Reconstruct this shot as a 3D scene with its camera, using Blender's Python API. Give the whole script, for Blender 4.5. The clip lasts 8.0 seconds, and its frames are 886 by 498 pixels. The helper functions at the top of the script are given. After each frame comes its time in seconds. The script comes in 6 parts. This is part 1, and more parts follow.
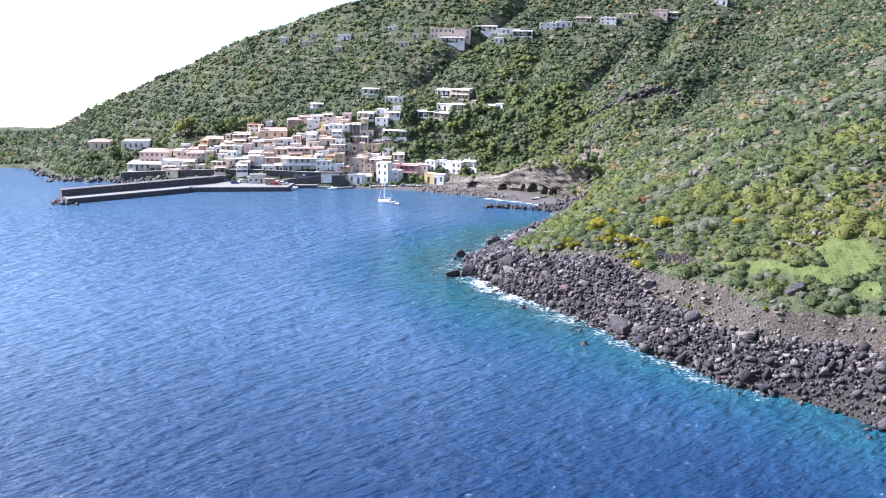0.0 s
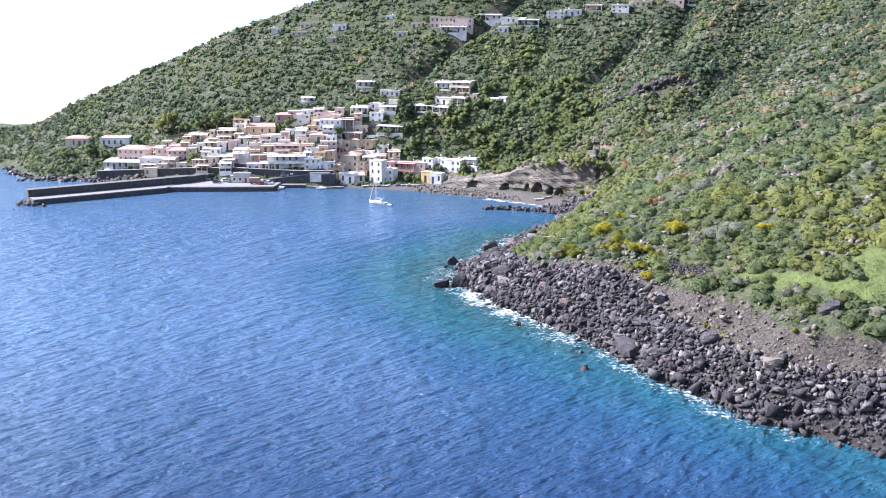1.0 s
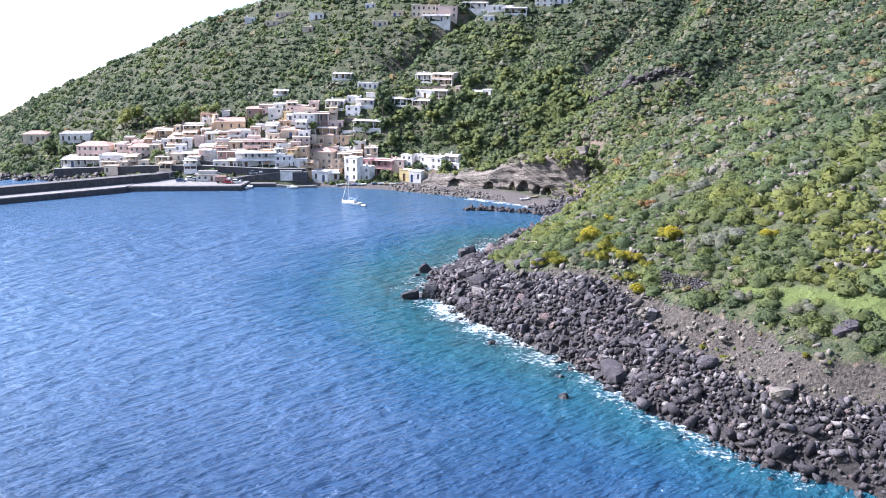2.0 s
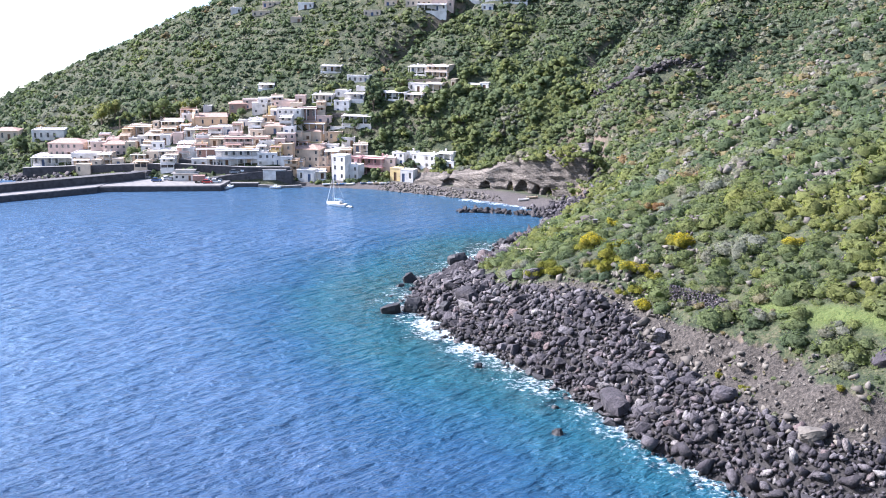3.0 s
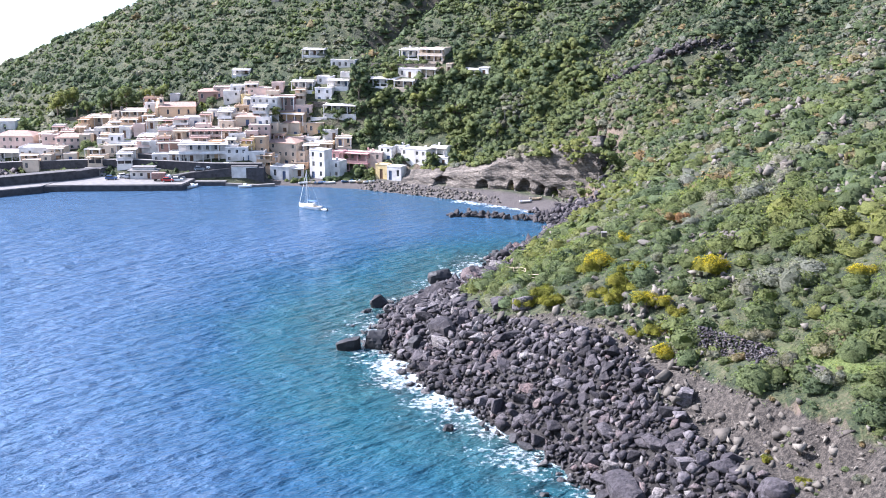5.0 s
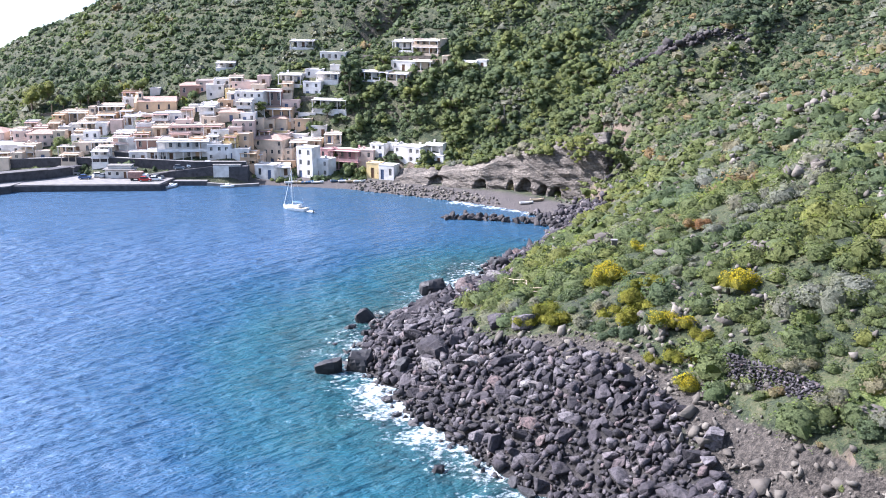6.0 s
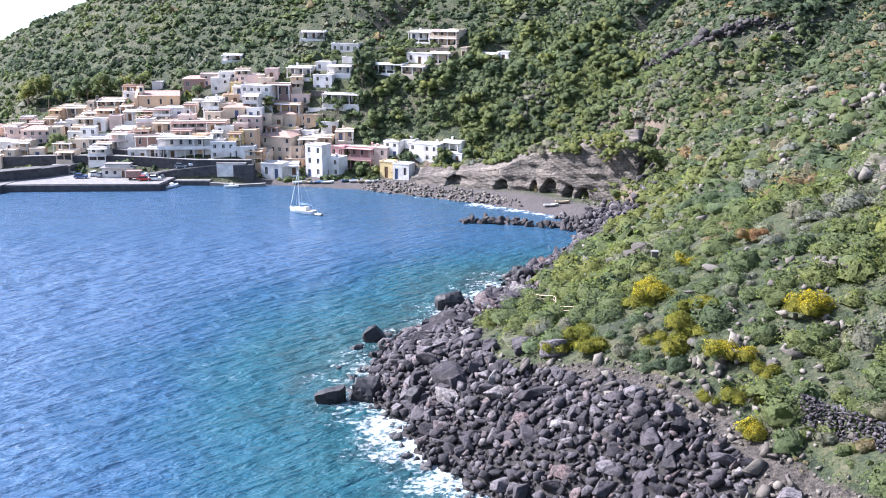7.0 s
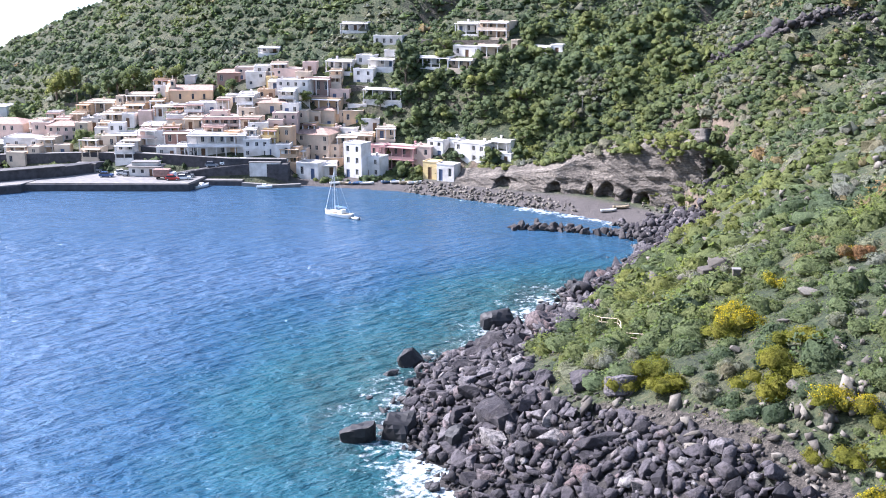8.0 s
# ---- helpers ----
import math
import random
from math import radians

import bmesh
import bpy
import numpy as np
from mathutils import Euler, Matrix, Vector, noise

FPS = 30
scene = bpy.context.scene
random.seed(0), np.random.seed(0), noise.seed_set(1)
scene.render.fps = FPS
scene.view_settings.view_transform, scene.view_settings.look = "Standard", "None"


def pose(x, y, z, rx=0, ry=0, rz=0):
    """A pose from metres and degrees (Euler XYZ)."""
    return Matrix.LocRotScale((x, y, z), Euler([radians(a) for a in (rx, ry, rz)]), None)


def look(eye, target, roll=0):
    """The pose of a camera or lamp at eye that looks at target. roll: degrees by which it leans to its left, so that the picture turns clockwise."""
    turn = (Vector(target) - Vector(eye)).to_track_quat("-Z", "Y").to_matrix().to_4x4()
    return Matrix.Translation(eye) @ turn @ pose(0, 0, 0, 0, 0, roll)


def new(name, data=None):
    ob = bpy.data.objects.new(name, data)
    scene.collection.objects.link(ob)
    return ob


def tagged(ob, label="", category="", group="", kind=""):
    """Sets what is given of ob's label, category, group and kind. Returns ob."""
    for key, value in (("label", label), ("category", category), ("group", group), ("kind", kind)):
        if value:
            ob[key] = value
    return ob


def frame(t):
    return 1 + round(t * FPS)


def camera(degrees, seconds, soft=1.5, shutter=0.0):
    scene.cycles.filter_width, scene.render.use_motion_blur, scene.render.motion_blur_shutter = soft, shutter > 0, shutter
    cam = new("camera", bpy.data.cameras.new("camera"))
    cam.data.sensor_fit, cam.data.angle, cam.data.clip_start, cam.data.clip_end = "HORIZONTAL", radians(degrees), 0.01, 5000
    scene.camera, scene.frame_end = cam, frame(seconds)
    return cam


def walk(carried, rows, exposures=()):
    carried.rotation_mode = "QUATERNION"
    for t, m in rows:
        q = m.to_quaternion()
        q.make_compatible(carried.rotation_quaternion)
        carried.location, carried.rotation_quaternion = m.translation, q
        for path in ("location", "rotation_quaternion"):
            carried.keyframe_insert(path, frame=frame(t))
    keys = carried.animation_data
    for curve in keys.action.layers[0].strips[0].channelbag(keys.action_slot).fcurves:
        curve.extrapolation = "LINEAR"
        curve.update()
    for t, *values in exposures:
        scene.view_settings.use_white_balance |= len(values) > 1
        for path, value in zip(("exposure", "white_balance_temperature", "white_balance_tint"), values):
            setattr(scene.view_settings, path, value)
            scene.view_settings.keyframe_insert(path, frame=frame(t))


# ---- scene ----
cam = camera(44, 8.0, soft=1.0)
PATH = [
    (0, look((0.15, 0.80, 83.87), (0.19, 98.33, 61.80), 0.53)),
    (0.5, look((4.43, 19.20, 80.93), (3.17, 116.71, 58.79), 0.49)),
    (1, look((8.54, 36.44, 78.57), (6.98, 133.93, 56.33), 0.36)),
    (1.5, look((12.32, 51.98, 76.73), (10.92, 149.42, 54.28), 0.32)),
    (3, look((20.75, 94.87, 71.17), (18.51, 192.17, 48.22), 0.16)),
    (3.5, look((23.13, 108.49, 69.48), (19.68, 205.73, 46.39), 0.10)),
    (4, look((25.25, 121.07, 67.85), (21.05, 218.23, 44.59), 0.08)),
    (4.5, look((27.31, 132.72, 66.73), (23.28, 229.82, 43.15), 0.01)),
    (6, look((28.94, 165.57, 62.58), (24.98, 262.53, 38.43), 0.01)),
    (6.5, look((28.41, 176.22, 61.20), (24.17, 273.12, 36.84), 0.02)),
    (7, look((28.13, 187.31, 59.68), (22.49, 284.11, 35.20), -0.07)),
    (7.5, look((27.51, 198.10, 58.08), (20.29, 294.77, 33.52), -0.12)),
    (8, look((26.71, 209.20, 56.17), (16.86, 305.64, 31.66), -0.07)),
]
walk(cam, PATH, [(0, 1.63, 5760, 18), (8, 1.63, 5760, 18)])

# ---- world, sun and exposure ----
SUN_FROM = Vector((-0.76, 0.14, 0.74)).normalized()
world = bpy.data.worlds.new("sky")
scene.world = world
world.use_nodes = True
wn = world.node_tree.nodes
wl = world.node_tree.links
sky = wn.new("ShaderNodeTexSky")
sky.sky_type = "NISHITA"
sky.sun_disc = False
sky.sun_elevation = math.asin(SUN_FROM.z)
sky.sun_rotation = math.atan2(SUN_FROM.x, SUN_FROM.y)
sky.dust_density = 2.2
sky.air_density = 1.2
# the sky is turned 9.5 degrees so that it reaches below eye level
coords = wn.new("ShaderNodeTexCoord")
tilt = wn.new("ShaderNodeMapping")
tilt.inputs["Rotation"].default_value = (radians(9.5), 0, 0)
wl.new(coords.outputs["Generated"], tilt.inputs["Vector"])
wl.new(tilt.outputs["Vector"], sky.inputs["Vector"])
wl.new(sky.outputs["Color"], wn["Background"].inputs["Color"])
wn["Background"].inputs["Strength"].default_value = 0.105

sun_data = bpy.data.lights.new("sun", "SUN")
sun_data.energy = 5.0
sun_data.angle = radians(0.6)
sun_data.color = (1.0, 0.96, 0.91)
sun = new("sun", sun_data)
sun.matrix_world = look(SUN_FROM * 900, (0, 0, 0))

# ---- materials ----
def material(name, rough=0.8, metal=0.0):
    m = bpy.data.materials.new(name)
    m.use_nodes = True
    p = m.node_tree.nodes["Principled BSDF"]
    p.inputs["Roughness"].default_value = rough
    p.inputs["Metallic"].default_value = metal
    return m, m.node_tree.nodes, m.node_tree.links, p


def noise_node(n, l, scale, detail=4.0, vector=None, rough=0.55):
    t = n.new("ShaderNodeTexNoise")
    t.inputs["Scale"].default_value = scale
    t.inputs["Detail"].default_value = detail
    t.inputs["Roughness"].default_value = rough
    if vector is not None:
        l.new(vector, t.inputs["Vector"])
    return t.outputs["Fac"]


def ramp(n, l, fac, stops):
    r = n.new("ShaderNodeValToRGB")
    e = r.color_ramp.elements
    while len(e) < len(stops):
        e.new(0.5)
    for el, (pos, col) in zip(e, stops):
        el.position = pos
        el.color = (*col, 1)
    l.new(fac, r.inputs["Fac"])
    return r.outputs["Color"]


def mix(n, l, fac, a, b, kind="MIX"):
    x = n.new("ShaderNodeMix")
    x.data_type = "RGBA"
    x.blend_type = kind
    for sock, v in ((x.inputs[0], fac), (x.inputs[6], a), (x.inputs[7], b)):
        if isinstance(v, bpy.types.NodeSocket):
            l.new(v, sock)
        elif isinstance(v, tuple):
            sock.default_value = (*v, 1)
        else:
            sock.default_value = v
    return x.outputs[2]


def maths(n, l, op, a, b=0.0, clamp=False):
    x = n.new("ShaderNodeMath")
    x.operation = op
    x.use_clamp = clamp
    for sock, v in ((x.inputs[0], a), (x.inputs[1], b)):
        if isinstance(v, bpy.types.NodeSocket):
            l.new(v, sock)
        else:
            sock.default_value = v
    return x.outputs[0]


def bump(n, l, p, height, strength, distance):
    b = n.new("ShaderNodeBump")
    b.inputs["Strength"].default_value = strength
    b.inputs["Distance"].default_value = distance
    l.new(height, b.inputs["Height"])
    l.new(b.outputs["Normal"], p.inputs["Normal"])
    return b


def place_coords(n):
    return n.new("ShaderNodeNewGeometry").outputs["Position"]


def attribute(n, name):
    a = n.new("ShaderNodeAttribute")
    a.attribute_name = name
    return a.outputs["Fac"]


def plaster(name, colour, stain=(0.30, 0.26, 0.22)):
    m, n, l, p = material(name, 0.85)
    pos = place_coords(n)
    big = noise_node(n, l, 0.35, 5, pos)
    fine = noise_node(n, l, 4.0, 6, pos)
    worn = ramp(n, l, big, [(0.40, (0, 0, 0)), (0.70, (0.6, 0.6, 0.6))])
    c = mix(n, l, worn, colour, stain)
    info = n.new("ShaderNodeObjectInfo")
    shade = ramp(n, l, info.outputs["Random"], [(0, (0.86, 0.86, 0.86)), (1, (1, 1, 1))])
    l.new(mix(n, l, 1.0, c, shade, "MULTIPLY"), p.inputs["Base Color"])
    bump(n, l, p, fine, 0.3, 0.03)
    return m


def plain(name, colour, rough=0.7, metal=0.0, scale=2.0, vary=0.25):
    m, n, l, p = material(name, rough, metal)
    pos = place_coords(n)
    f = noise_node(n, l, scale, 5, pos)
    dark = tuple(c * (1 - vary) for c in colour)
    light = tuple(min(1, c * (1 + vary)) for c in colour)
    l.new(ramp(n, l, f, [(0.3, dark), (0.7, light)]), p.inputs["Base Color"])
    bump(n, l, p, f, 0.25, 0.03)
    return m


def strata_noise(n, l, pos):
    """Uneven, slightly tilted layers of rock."""
    lay = n.new("ShaderNodeMapping")
    lay.inputs["Rotation"].default_value = (radians(4), radians(9), 0)
    l.new(pos, lay.inputs["Vector"])
    thin = n.new("ShaderNodeMapping")
    thin.inputs["Scale"].default_value = (0.10, 0.10, 0.85)
    l.new(lay.outputs["Vector"], thin.inputs["Vector"])
    return noise_node(n, l, 1.0, 6, thin.outputs["Vector"], 0.6)


def ground_material():
    m, n, l, p = material("hillside soil and herbs", 0.95)
    pos = place_coords(n)
    broad = noise_node(n, l, 0.035, 5, pos)
    mid = noise_node(n, l, 0.25, 6, pos)
    fine = noise_node(n, l, 1.8, 6, pos)
    speck = noise_node(n, l, 5.5, 5, pos, 0.7)
    both = maths(n, l, "ADD", maths(n, l, "MULTIPLY", mid, 0.45), maths(n, l, "ADD", maths(n, l, "MULTIPLY", fine, 0.35), maths(n, l, "MULTIPLY", speck, 0.20)))
    herbs = ramp(n, l, both, [(0.40, (0.010, 0.016, 0.007)), (0.46, (0.026, 0.038, 0.015)), (0.53, (0.054, 0.062, 0.026)), (0.64, (0.118, 0.100, 0.060))])
    dry = ramp(n, l, fine, [(0.3, (0.045, 0.038, 0.026)), (0.7, (0.12, 0.10, 0.068))])
    c = mix(n, l, ramp(n, l, broad, [(0.5, (0, 0, 0)), (0.68, (0.35, 0.35, 0.35))]), herbs, dry)
    # bare tuff and scree where the slope is steep
    nz = n.new("ShaderNodeSeparateXYZ")
    l.new(n.new("ShaderNodeNewGeometry").outputs["True Normal"], nz.inputs[0])
    steep = ramp(n, l, maths(n, l, "ADD", nz.outputs[2], maths(n, l, "MULTIPLY", maths(n, l, "SUBTRACT", mid, 0.5), 0.35)), [(0.45, (1, 1, 1)), (0.62, (0, 0, 0))])
    rock = ramp(n, l, strata_noise(n, l, pos), [(0.3, (0.07, 0.055, 0.045)), (0.5, (0.12, 0.092, 0.072)), (0.7, (0.19, 0.145, 0.11))])
    rock = mix(n, l, maths(n, l, "MULTIPLY", fine, 0.6), rock, (0.16, 0.11, 0.08))
    c = mix(n, l, steep, c, rock)
    # bare shore: dark volcanic grit near the water, blackened further as shade between boulders
    shore = attribute(n, "shore")
    grit = ramp(n, l, fine, [(0.3, (0.014, 0.012, 0.012)), (0.7, (0.042, 0.036, 0.034))])
    c = mix(n, l, shore, c, grit)
    # brown earth of the eroded bank above the boulders
    bank = attribute(n, "bank")
    earth = ramp(n, l, maths(n, l, "ADD", maths(n, l, "MULTIPLY", fine, 0.5), maths(n, l, "MULTIPLY", speck, 0.5)), [(0.38, (0.012, 0.010, 0.009)), (0.46, (0.036, 0.030, 0.025)), (0.54, (0.068, 0.057, 0.048)), (0.64, (0.125, 0.107, 0.090))])
    c = mix(n, l, ramp(n, l, maths(n, l, "ADD", bank, maths(n, l, "MULTIPLY", maths(n, l, "SUBTRACT", mid, 0.5), 0.9)), [(0.4, (0, 0, 0)), (0.6, (1, 1, 1))]), c, earth)
    grass = ramp(n, l, speck, [(0.32, (0.038, 0.062, 0.012)), (0.5, (0.085, 0.118, 0.026)), (0.66, (0.150, 0.150, 0.048))])
    c = mix(n, l, attribute(n, "meadow"), c, grass)
    beach = attribute(n, "beach")
    c = mix(n, l, beach, c, mix(n, l, fine, (0.050, 0.043, 0.042), (0.105, 0.090, 0.085)))
    l.new(c, p.inputs["Base Color"])
    h = maths(n, l, "ADD", maths(n, l, "MULTIPLY", fine, 0.8), maths(n, l, "MULTIPLY", mid, 1.5))
    h = maths(n, l, "ADD", h, maths(n, l, "MULTIPLY", speck, 0.25))
    bump(n, l, p, h, 0.9, 0.8)
    return m


def sea_material():
    m, n, l, p = material("sea water", 0.08)
    pos = place_coords(n)
    turned = n.new("ShaderNodeMapping")
    turned.inputs["Rotation"].default_value = (0, 0, radians(-38))
    l.new(pos, turned.inputs["Vector"])
    stretch = n.new("ShaderNodeMapping")
    stretch.inputs["Scale"].default_value = (0.62, 1.4, 1.0)
    l.new(turned.outputs["Vector"], stretch.inputs["Vector"])
    v = stretch.outputs["Vector"]
    swell = noise_node(n, l, 0.17, 2, v)
    chop = noise_node(n, l, 0.48, 4, v, 0.6)
    ripple = noise_node(n, l, 1.6, 5, v, 0.6)
    shallow = attribute(n, "shallow")
    patch = noise_node(n, l, 0.035, 4, pos)
    fine_patch = noise_node(n, l, 0.22, 5, pos)
    s = maths(n, l, "ADD", shallow, maths(n, l, "MULTIPLY", maths(n, l, "SUBTRACT", patch, 0.5), 0.5), True)
    s = maths(n, l, "ADD", s, maths(n, l, "MULTIPLY", maths(n, l, "SUBTRACT", fine_patch, 0.5), 0.12), True)
    # the palest stop, open water, has reflected bright sky put into its colour
    c = ramp(n, l, s, [(0.0, (0.060, 0.122, 0.225)), (0.35, (0.019, 0.080, 0.160)), (0.62, (0.014, 0.088, 0.128)), (0.85, (0.018, 0.080, 0.096)), (1.0, (0.034, 0.068, 0.066))])
    # drowned boulders darken the shallows in blotches
    reef = noise_node(n, l, 0.16, 6, pos, 0.62)
    reef = maths(n, l, "MULTIPLY", ramp(n, l, reef, [(0.50, (0, 0, 0)), (0.62, (0.8, 0.8, 0.8))]), ramp(n, l, shallow, [(0.55, (0, 0, 0)), (0.85, (1, 1, 1))]))
    c = mix(n, l, reef, c, (0.014, 0.040, 0.048))
    # darker blue towards low y and away from the shore
    c = mix(n, l, attribute(n, "deep"), c, (0.005, 0.030, 0.088))
    # the bay's colour is dulled to paint in the dark hills it reflects
    c = mix(n, l, maths(n, l, "MULTIPLY", attribute(n, "calm"), 0.65), c, (0.036, 0.070, 0.118))
    foam_a = attribute(n, "foam")
    lace = noise_node(n, l, 0.95, 9, pos, 0.68)
    torn = noise_node(n, l, 0.22, 4, pos)
    foam = maths(n, l, "ADD", foam_a, maths(n, l, "MULTIPLY", maths(n, l, "SUBTRACT", lace, 0.5), 2.7))
    foam = maths(n, l, "ADD", foam, maths(n, l, "MULTIPLY", maths(n, l, "SUBTRACT", torn, 0.5), 1.3))
    foam = ramp(n, l, foam, [(0.46, (0, 0, 0)), (0.78, (0.36, 0.36, 0.36)), (1.0, (0.8, 0.8, 0.8))])
    # a few breaking crests far from the shore
    crest = noise_node(n, l, 0.12, 2, v)
    caps = maths(n, l, "MULTIPLY", ramp(n, l, crest, [(0.765, (0, 0, 0)), (0.79, (1, 1, 1))]), ramp(n, l, lace, [(0.5, (0, 0, 0)), (0.6, (1, 1, 1))]))
    white = maths(n, l, "MAXIMUM", foam, caps)
    l.new(mix(n, l, white, c, (0.80, 0.84, 0.86)), p.inputs["Base Color"])
    l.new(maths(n, l, "ADD", maths(n, l, "MULTIPLY", white, 0.55), 0.18), p.inputs["Roughness"])
    p.inputs["IOR"].default_value = 1.4
    h = maths(n, l, "ADD", maths(n, l, "MULTIPLY", swell, 2.6), maths(n, l, "MULTIPLY", chop, 1.5))
    h = maths(n, l, "ADD", h, maths(n, l, "MULTIPLY", ripple, 0.42))
    waves_up = bump(n, l, p, h, 1.0, 1.5)
    # the bay behind the breakwater lies calmer
    l.new(maths(n, l, "SUBTRACT", 1.0, maths(n, l, "MULTIPLY", attribute(n, "calm"), 0.6)), waves_up.inputs["Strength"])
    return m


M_GROUND = ground_material()
M_SEA = sea_material()
M_CONCRETE = plain("pale quay concrete", (0.17, 0.16, 0.155), 0.9, 0, 0.5)
M_DARK_STONE = plain("dark lava masonry", (0.055, 0.052, 0.058), 0.9, 0, 0.8, 0.4)
M_WHITE = plaster("white lime plaster", (0.75, 0.72, 0.70))
M_CREAM = plaster("cream plaster", (0.66, 0.53, 0.41))
M_PINK = plaster("pink plaster", (0.52, 0.29, 0.29))
M_ROSE = plaster("pale rose plaster", (0.63, 0.47, 0.42))
M_OCHRE = plaster("ochre plaster", (0.60, 0.41, 0.26))
M_YELLOW = plaster("yellow plaster", (0.70, 0.53, 0.25))
M_RED = plaster("dark red plaster", (0.36, 0.22, 0.19))


def island_random(n, l):
    """A value for each loose stone or leaf, whether it is an object of its own or one of many in a mesh."""
    a = n.new("ShaderNodeNewGeometry").outputs["Random Per Island"]
    b = n.new("ShaderNodeObjectInfo").outputs["Random"]
    return maths(n, l, "FRACT", maths(n, l, "ADD", a, b))


def rock_material():
    m, n, l, p = material("dark volcanic boulders", 0.9)
    pos = place_coords(n)
    rnd = island_random(n, l)
    c = ramp(n, l, rnd, [(0.0, (0.018, 0.015, 0.019)), (0.3, (0.042, 0.035, 0.042)), (0.62, (0.092, 0.080, 0.088)), (0.84, (0.165, 0.147, 0.154)), (0.93, (0.135, 0.092, 0.088)), (1.0, (0.27, 0.25, 0.24))])
    grain = noise_node(n, l, 2.2, 7, pos, 0.65)
    blotch = noise_node(n, l, 0.8, 4, pos)
    c = mix(n, l, ramp(n, l, grain, [(0.36, (0.85, 0.85, 0.85)), (0.56, (0, 0, 0))]), c, (0.020, 0.018, 0.020))
    c = mix(n, l, ramp(n, l, blotch, [(0.55, (0, 0, 0)), (0.7, (0.35, 0.35, 0.35))]), c, (0.14, 0.12, 0.115))
    # wet stone along the water's edge
    z = n.new("ShaderNodeSeparateXYZ")
    l.new(pos, z.inputs[0])
    wet = ramp(n, l, maths(n, l, "ADD", maths(n, l, "MULTIPLY", z.outputs[2], 0.45), maths(n, l, "MULTIPLY", blotch, 0.5)), [(0.45, (1, 1, 1)), (0.8, (0, 0, 0))])
    c = mix(n, l, maths(n, l, "MULTIPLY", wet, 0.75), c, (0.018, 0.017, 0.018))
    l.new(c, p.inputs["Base Color"])
    l.new(maths(n, l, "SUBTRACT", 0.92, maths(n, l, "MULTIPLY", wet, 0.5)), p.inputs["Roughness"])
    bump(n, l, p, maths(n, l, "ADD", grain, maths(n, l, "MULTIPLY", blotch, 0.8)), 1.0, 0.4)
    return m


def pale_rock_material():
    m, n, l, p = material("weathered hillside stones", 0.95)
    pos = place_coords(n)
    rnd = island_random(n, l)
    c = ramp(n, l, rnd, [(0.0, (0.07, 0.060, 0.052)), (0.5, (0.125, 0.110, 0.092)), (1.0, (0.21, 0.188, 0.158))])
    grain = noise_node(n, l, 2.5, 7, pos, 0.65)
    c = mix(n, l, ramp(n, l, grain, [(0.35, (0.6, 0.6, 0.6)), (0.6, (0, 0, 0))]), c, (0.10, 0.085, 0.07))
    l.new(c, p.inputs["Base Color"])
    bump(n, l, p, grain, 0.7, 0.2)
    return m


def leaf_material(name, stops):
    m, n, l, p = material(name, 0.75)
    tone = attribute(n, "tone")
    rnd = n.new("ShaderNodeNewGeometry").outputs["Random Per Island"]
    c = ramp(n, l, tone, stops)
    light = ramp(n, l, rnd, [(0.0, (0.82, 0.82, 0.82)), (1.0, (1.18, 1.18, 1.14))])
    c = mix(n, l, 1.0, c, light, "MULTIPLY")
    pos = place_coords(n)
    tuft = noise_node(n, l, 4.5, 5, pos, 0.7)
    # gaps between tufts are painted shaded, raised tufts lit, matching the bump
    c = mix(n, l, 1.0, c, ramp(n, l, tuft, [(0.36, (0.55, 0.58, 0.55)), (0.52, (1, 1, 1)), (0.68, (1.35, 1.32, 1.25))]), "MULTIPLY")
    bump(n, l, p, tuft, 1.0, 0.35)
    l.new(c, p.inputs["Base Color"])
    p.inputs["Specular IOR Level"].default_value = 0.2
    # light shines through the leaves
    thin = n.new("ShaderNodeBsdfTranslucent")
    l.new(mix(n, l, 1.0, c, (1.05, 1.15, 0.75), "MULTIPLY"), thin.inputs["Color"])
    both = n.new("ShaderNodeMixShader")
    both.inputs[0].default_value = 0.48
    l.new(p.outputs[0], both.inputs[1])
    l.new(thin.outputs[0], both.inputs[2])
    l.new(both.outputs[0], n["Material Output"].inputs["Surface"])
    return m


def tuff_material():
    m, n, l, p = material("layered brown tuff", 0.95)
    pos = place_coords(n)
    band = strata_noise(n, l, pos)
    c = ramp(n, l, band, [(0.36, (0.078, 0.068, 0.058)), (0.45, (0.20, 0.172, 0.144)), (0.50, (0.12, 0.103, 0.088)), (0.56, (0.22, 0.190, 0.158)), (0.68, (0.32, 0.278, 0.232))])
    grain = noise_node(n, l, 1.6, 8, pos, 0.65)
    c = mix(n, l, ramp(n, l, grain, [(0.35, (0.7, 0.7, 0.7)), (0.6, (0, 0, 0))]), c, (0.045, 0.036, 0.031))
    l.new(c, p.inputs["Base Color"])
    bump(n, l, p, maths(n, l, "ADD", grain, maths(n, l, "MULTIPLY", band, 1.4)), 1.0, 0.8)
    return m


GREENS = [(0.0, (0.078, 0.108, 0.070)), (0.25, (0.132, 0.172, 0.090)), (0.5, (0.180, 0.206, 0.078)), (0.68, (0.250, 0.250, 0.068)), (0.8, (0.235, 0.242, 0.205)), (0.9, (0.27, 0.225, 0.125)), (1.0, (0.33, 0.18, 0.09))]
M_ROCK = rock_material()
M_WET_ROCK = plain("wet black lava", (0.011, 0.010, 0.012), 0.65, 0, 1.5, 0.6)
M_PALE_ROCK = pale_rock_material()
M_TUFF = tuff_material()
